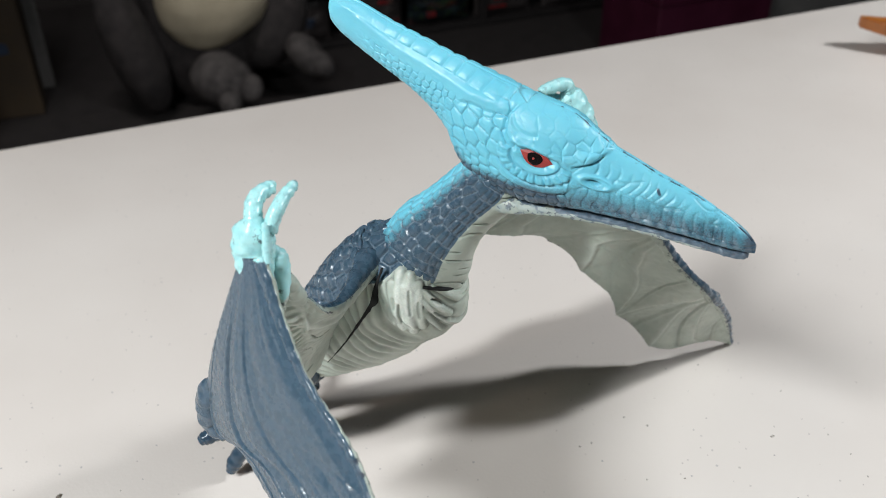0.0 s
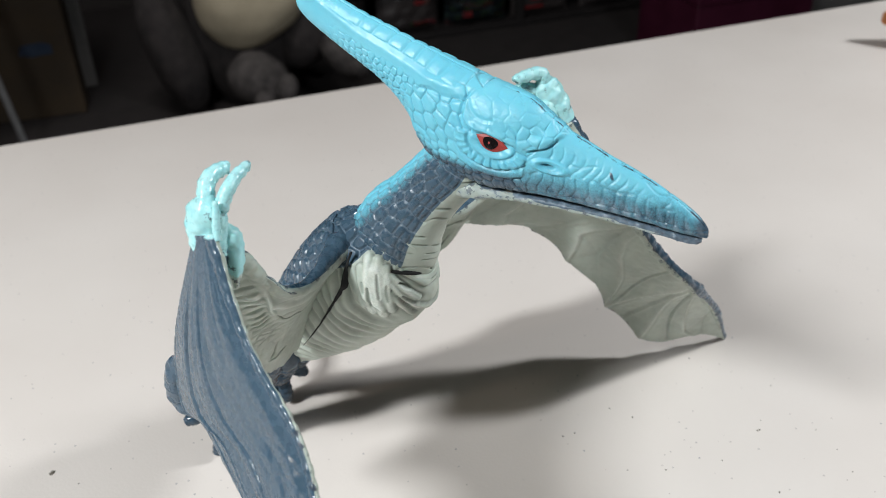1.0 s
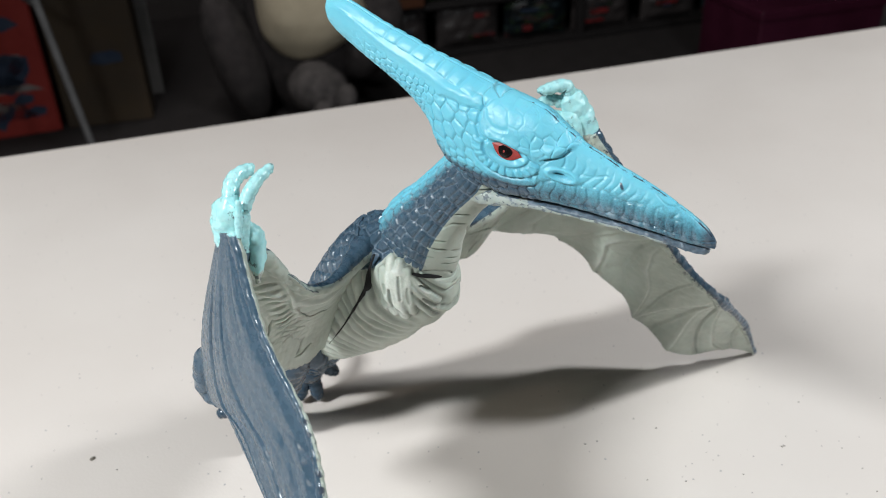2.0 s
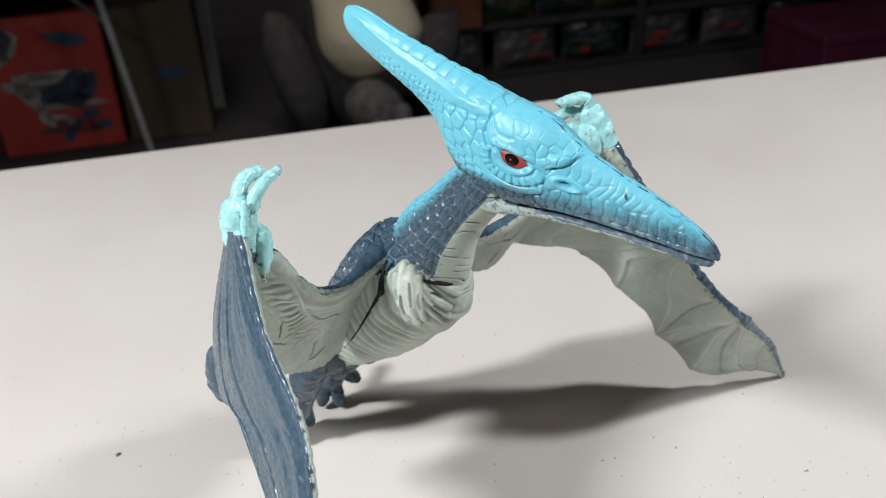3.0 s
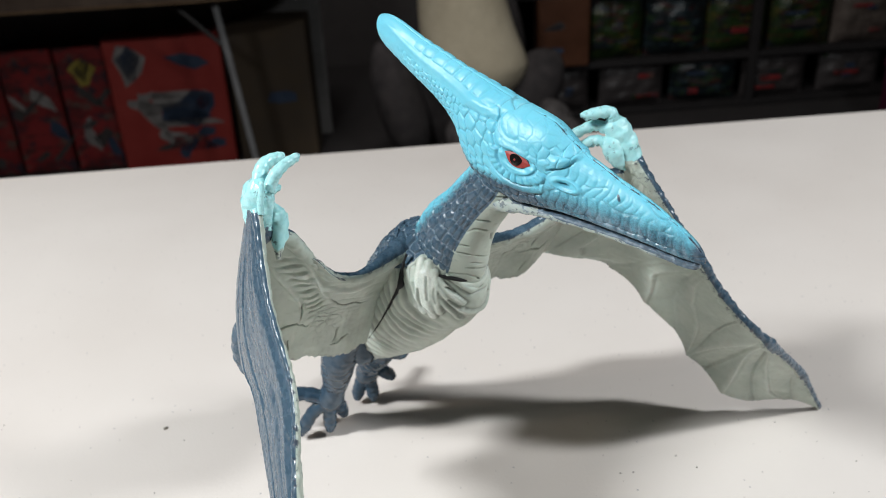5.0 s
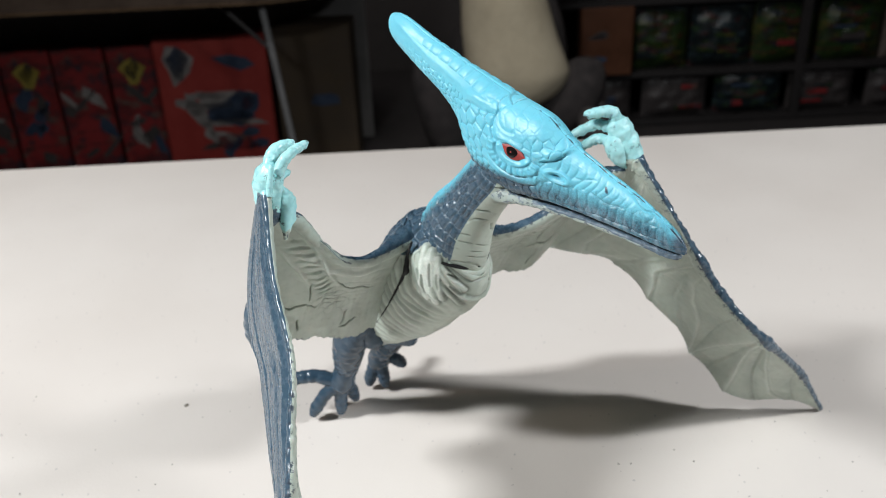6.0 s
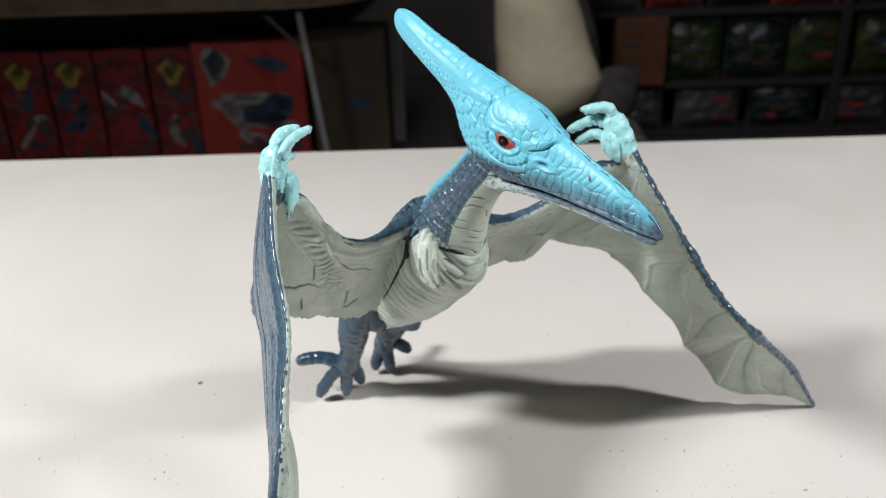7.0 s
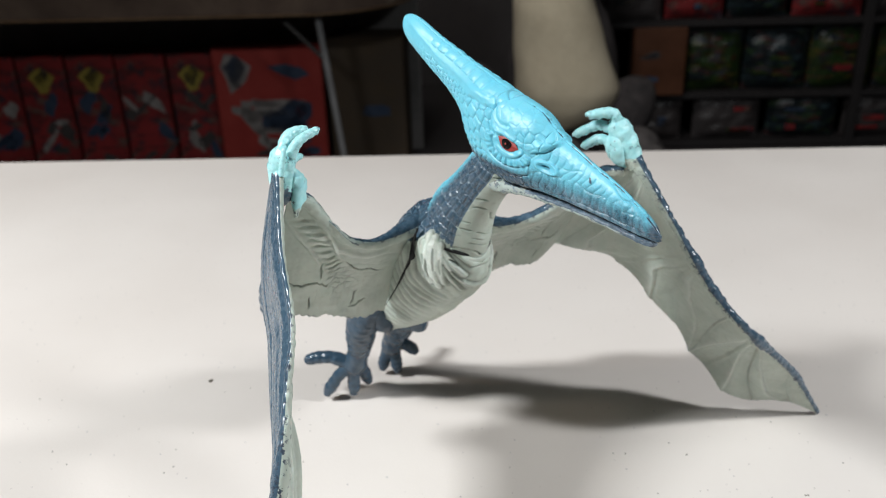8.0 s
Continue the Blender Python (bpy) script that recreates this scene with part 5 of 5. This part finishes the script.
# shelf with packed toys
shelf = thing("shelf_unit", room(1.35, 2.92, FLOOR), "dark metal shelf unit full of packaged toys", "shelf", turn=ROOM_TURN)
for z in (0.02, 0.185, 0.42, 0.72):
    part("shelf_board", rounded_box(1.75, 0.40, 0.018, 0.003, 1, True, 0, 0, z - 0.018), SHELF_BLACK, shelf)
for x in (-0.86, 0.0, 0.86):
    for y in (-0.19, 0.19):
        part("post", rounded_box(0.03, 0.025, 1.4, 0.003, 1, True, x, y, 0), SHELF_BLACK, shelf)
part("back_panel", rounded_box(1.75, 0.012, 1.4, 0.002, 1, True, 0, 0.21, 0), BLACK_CARD, shelf)


def pouch(e, z, w, h, material, label, seed, lean=0.0):
    """A blister bag on a card: a bulged film pack with a header."""
    b = thing("toy_pack", room(e, 2.78, FLOOR + z), label, "toy pack", "packed toys on the shelf", ROOM_TURN + lean)
    bm = bmesh.new()
    bmesh.ops.create_grid(bm, x_segments=12, y_segments=12, size=0.5)
    for v in bm.verts:
        u, t = v.co.x, v.co.y + 0.5
        k = max(0.0, (1 - (2 * u) ** 4)) * max(0.0, 1 - (2 * t - 1) ** 4)
        v.co = Vector((u * w, -0.03 * k * (1 + 0.3 * noise.noise(Vector((u * 5 + seed, t * 5, 0)))) - 0.006, t * h))
    ext = bmesh.ops.extrude_face_region(bm, geom=bm.faces[:])
    for v in [q for q in ext["geom"] if isinstance(q, bmesh.types.BMVert)]:
        v.co.y = 0.004
    bmesh.ops.recalc_face_normals(bm, faces=bm.faces[:])
    part("bag", bm, material, b)
    bm = rounded_box(w * 0.96, 0.012, h * 0.24, 0.002, 1, True, 0, -0.012, h * 0.76)
    part("header_card", bm, random.choice([BLACK_CARD, TEAL_CARD, material]), b)
    for k in range(3):
        bm = rounded_box(w * random.uniform(0.12, 0.4), 0.012, h * random.uniform(0.04, 0.12), 0.002, 1, True, random.uniform(-0.25, 0.25) * w, -0.035, h * random.uniform(0.15, 0.65))
        part("print", bm, random.choice([BLUE_INK, DEEP_RED, TEAL_CARD, GREEN_CARD, BLACK_CARD]), b)


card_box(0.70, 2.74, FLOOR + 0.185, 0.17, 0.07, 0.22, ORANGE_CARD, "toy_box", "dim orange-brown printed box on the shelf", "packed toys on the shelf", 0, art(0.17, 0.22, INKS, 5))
SHELF_ROWS = (
    (0.185, ((0.885, 0.19, 0.205, GREEN_CARD), (1.09, 0.20, 0.20, TEAL_CARD), (1.30, 0.21, 0.21, GREEN_CARD), (1.52, 0.21, 0.20, GREEN_CARD), (1.74, 0.21, 0.20, SILVER_BAG), (1.96, 0.21, 0.205, TEAL_CARD))),
    (0.42, ((0.62, 0.17, 0.20, BLACK_CARD), (0.81, 0.18, 0.21, DEEP_RED), (1.01, 0.19, 0.21, TEAL_CARD), (1.23, 0.21, 0.22, DEEP_RED), (1.46, 0.20, 0.20, BLACK_CARD), (1.70, 0.20, 0.21, ORANGE_CARD), (1.94, 0.20, 0.2, GREEN_CARD))),
    (0.02, ((0.70, 0.20, 0.155, BLACK_CARD), (0.95, 0.22, 0.155, BLACK_CARD), (1.20, 0.22, 0.155, TEAL_CARD), (1.45, 0.22, 0.155, BLACK_CARD), (1.72, 0.22, 0.155, BLACK_CARD), (1.96, 0.2, 0.155, TEAL_CARD))),
)
for z, row in SHELF_ROWS:
    for k, (e, w, h, m) in enumerate(row):
        pouch(e, z, w, h, m, "shiny silver-brown toy pack with a header card" if m is SILVER_BAG else "dark toy pack with a printed header card" if m in (BLACK_CARD, TEAL_CARD) else "coloured toy pack with a printed header card", k * 3.1 + z * 10, random.uniform(-6, 6))

bin_ = card_box(1.80, 2.20, FLOOR, 0.42, 0.30, 0.22, MAGENTA, "storage_box", "dark magenta storage box on the floor", "")
part("lid", rounded_box(0.43, 0.31, 0.03, 0.004, 1, True, 0, 0, 0.221), MAGENTA, bin_)

grey_bin = card_box(2.36, 2.30, FLOOR, 0.55, 0.30, 0.34, LIGHT_GREY, "storage_box", "pale grey storage box on the floor", "")
part("lid", rounded_box(0.56, 0.31, 0.03, 0.004, 1, True, 0, 0, 0.341), LIGHT_GREY, grey_bin)

# ---- on the desk ----
packet = thing("orange_packet", room(0.676, 0.467, 0.0), "orange-brown plastic piece lying on the desk, its tip raised", "toy part", turn=ROOM_TURN - 40)
bm = bmesh.new()
for i in range(13):
    f = i / 12
    w = 0.028 * (1 - (1 - f) ** 2.2) + 0.003
    for y in (-w, w):
        for z in (0.0, 1.0):
            bm.verts.new((-0.085 + 0.17 * f, y, 0.020 * (1 - f) ** 1.6 + (0.009 + 0.032 * f ** 1.4) * z))
bm.verts.ensure_lookup_table()
for i in range(12):
    a, b = i * 4, i * 4 + 4
    for p, q in ((0, 1), (1, 3), (3, 2), (2, 0)):
        bm.faces.new((bm.verts[a + p], bm.verts[a + q], bm.verts[b + q], bm.verts[b + p]))
bm.faces.new([bm.verts[k] for k in (0, 2, 3, 1)])
bm.faces.new([bm.verts[48 + k] for k in (0, 1, 3, 2)])
bmesh.ops.recalc_face_normals(bm, faces=bm.faces[:])
bmesh.ops.bevel(bm, geom=bm.edges[:], offset=0.0012, segments=2, affect="EDGES")
part("shell", bm, ORANGE_TOY, packet)


def crumb(x, y, size, seed):
    bm = bmesh.new()
    bmesh.ops.create_icosphere(bm, subdivisions=2, radius=1.0)
    for v in bm.verts:
        k = 1 + 0.5 * noise.noise(v.co * 1.3 + Vector((seed, 0, 0)))
        v.co = Vector((v.co.x * size * 1.5 * k, v.co.y * size * k, max(v.co.z, -0.55) * size * 0.7 * k + size * 0.38))
    ob = part("crumb", bm, CRUMB, None, "tiny grey-brown crumb lying on the white desk")
    ob.matrix_world = pose(x, y, 0.0, 0, 0, seed * 57)
    tagged(ob, category="crumb", group="crumbs on the desk")
    return ob


# the larger crumb, then the specks, in metres
crumb(-0.151, 0.234, 0.0008, 1.0)
SPECKS_LEFT = [(-0.221, 0.187), (-0.210, 0.191), (-0.203, 0.176), (-0.182, 0.159), (-0.169, 0.155), (-0.171, 0.193), (-0.157, 0.188), (-0.141, 0.184),
               (-0.130, 0.183), (-0.123, 0.173), (-0.124, 0.168), (-0.138, 0.229), (-0.128, 0.237), (-0.131, 0.196), (-0.228, 0.216), (-0.071, 0.199), (-0.083, 0.223)]
SPECKS_RIGHT = [(0.075, 0.276), (0.059, 0.261), (0.115, 0.310), (0.132, 0.301), (0.147, 0.292), (0.137, 0.270), (0.134, 0.264), (0.078, 0.241), (0.084, 0.271),
                (0.054, 0.259), (0.015, 0.232), (0.158, 0.265), (0.135, 0.2645), (0.163, 0.254), (0.165, 0.242), (0.116, 0.247), (0.093, 0.2415), (0.134, 0.231)]
for k, (x, y) in enumerate(SPECKS_LEFT + SPECKS_RIGHT):
    crumb(x, y, random.uniform(0.00016, 0.00034), 2.0 + k)
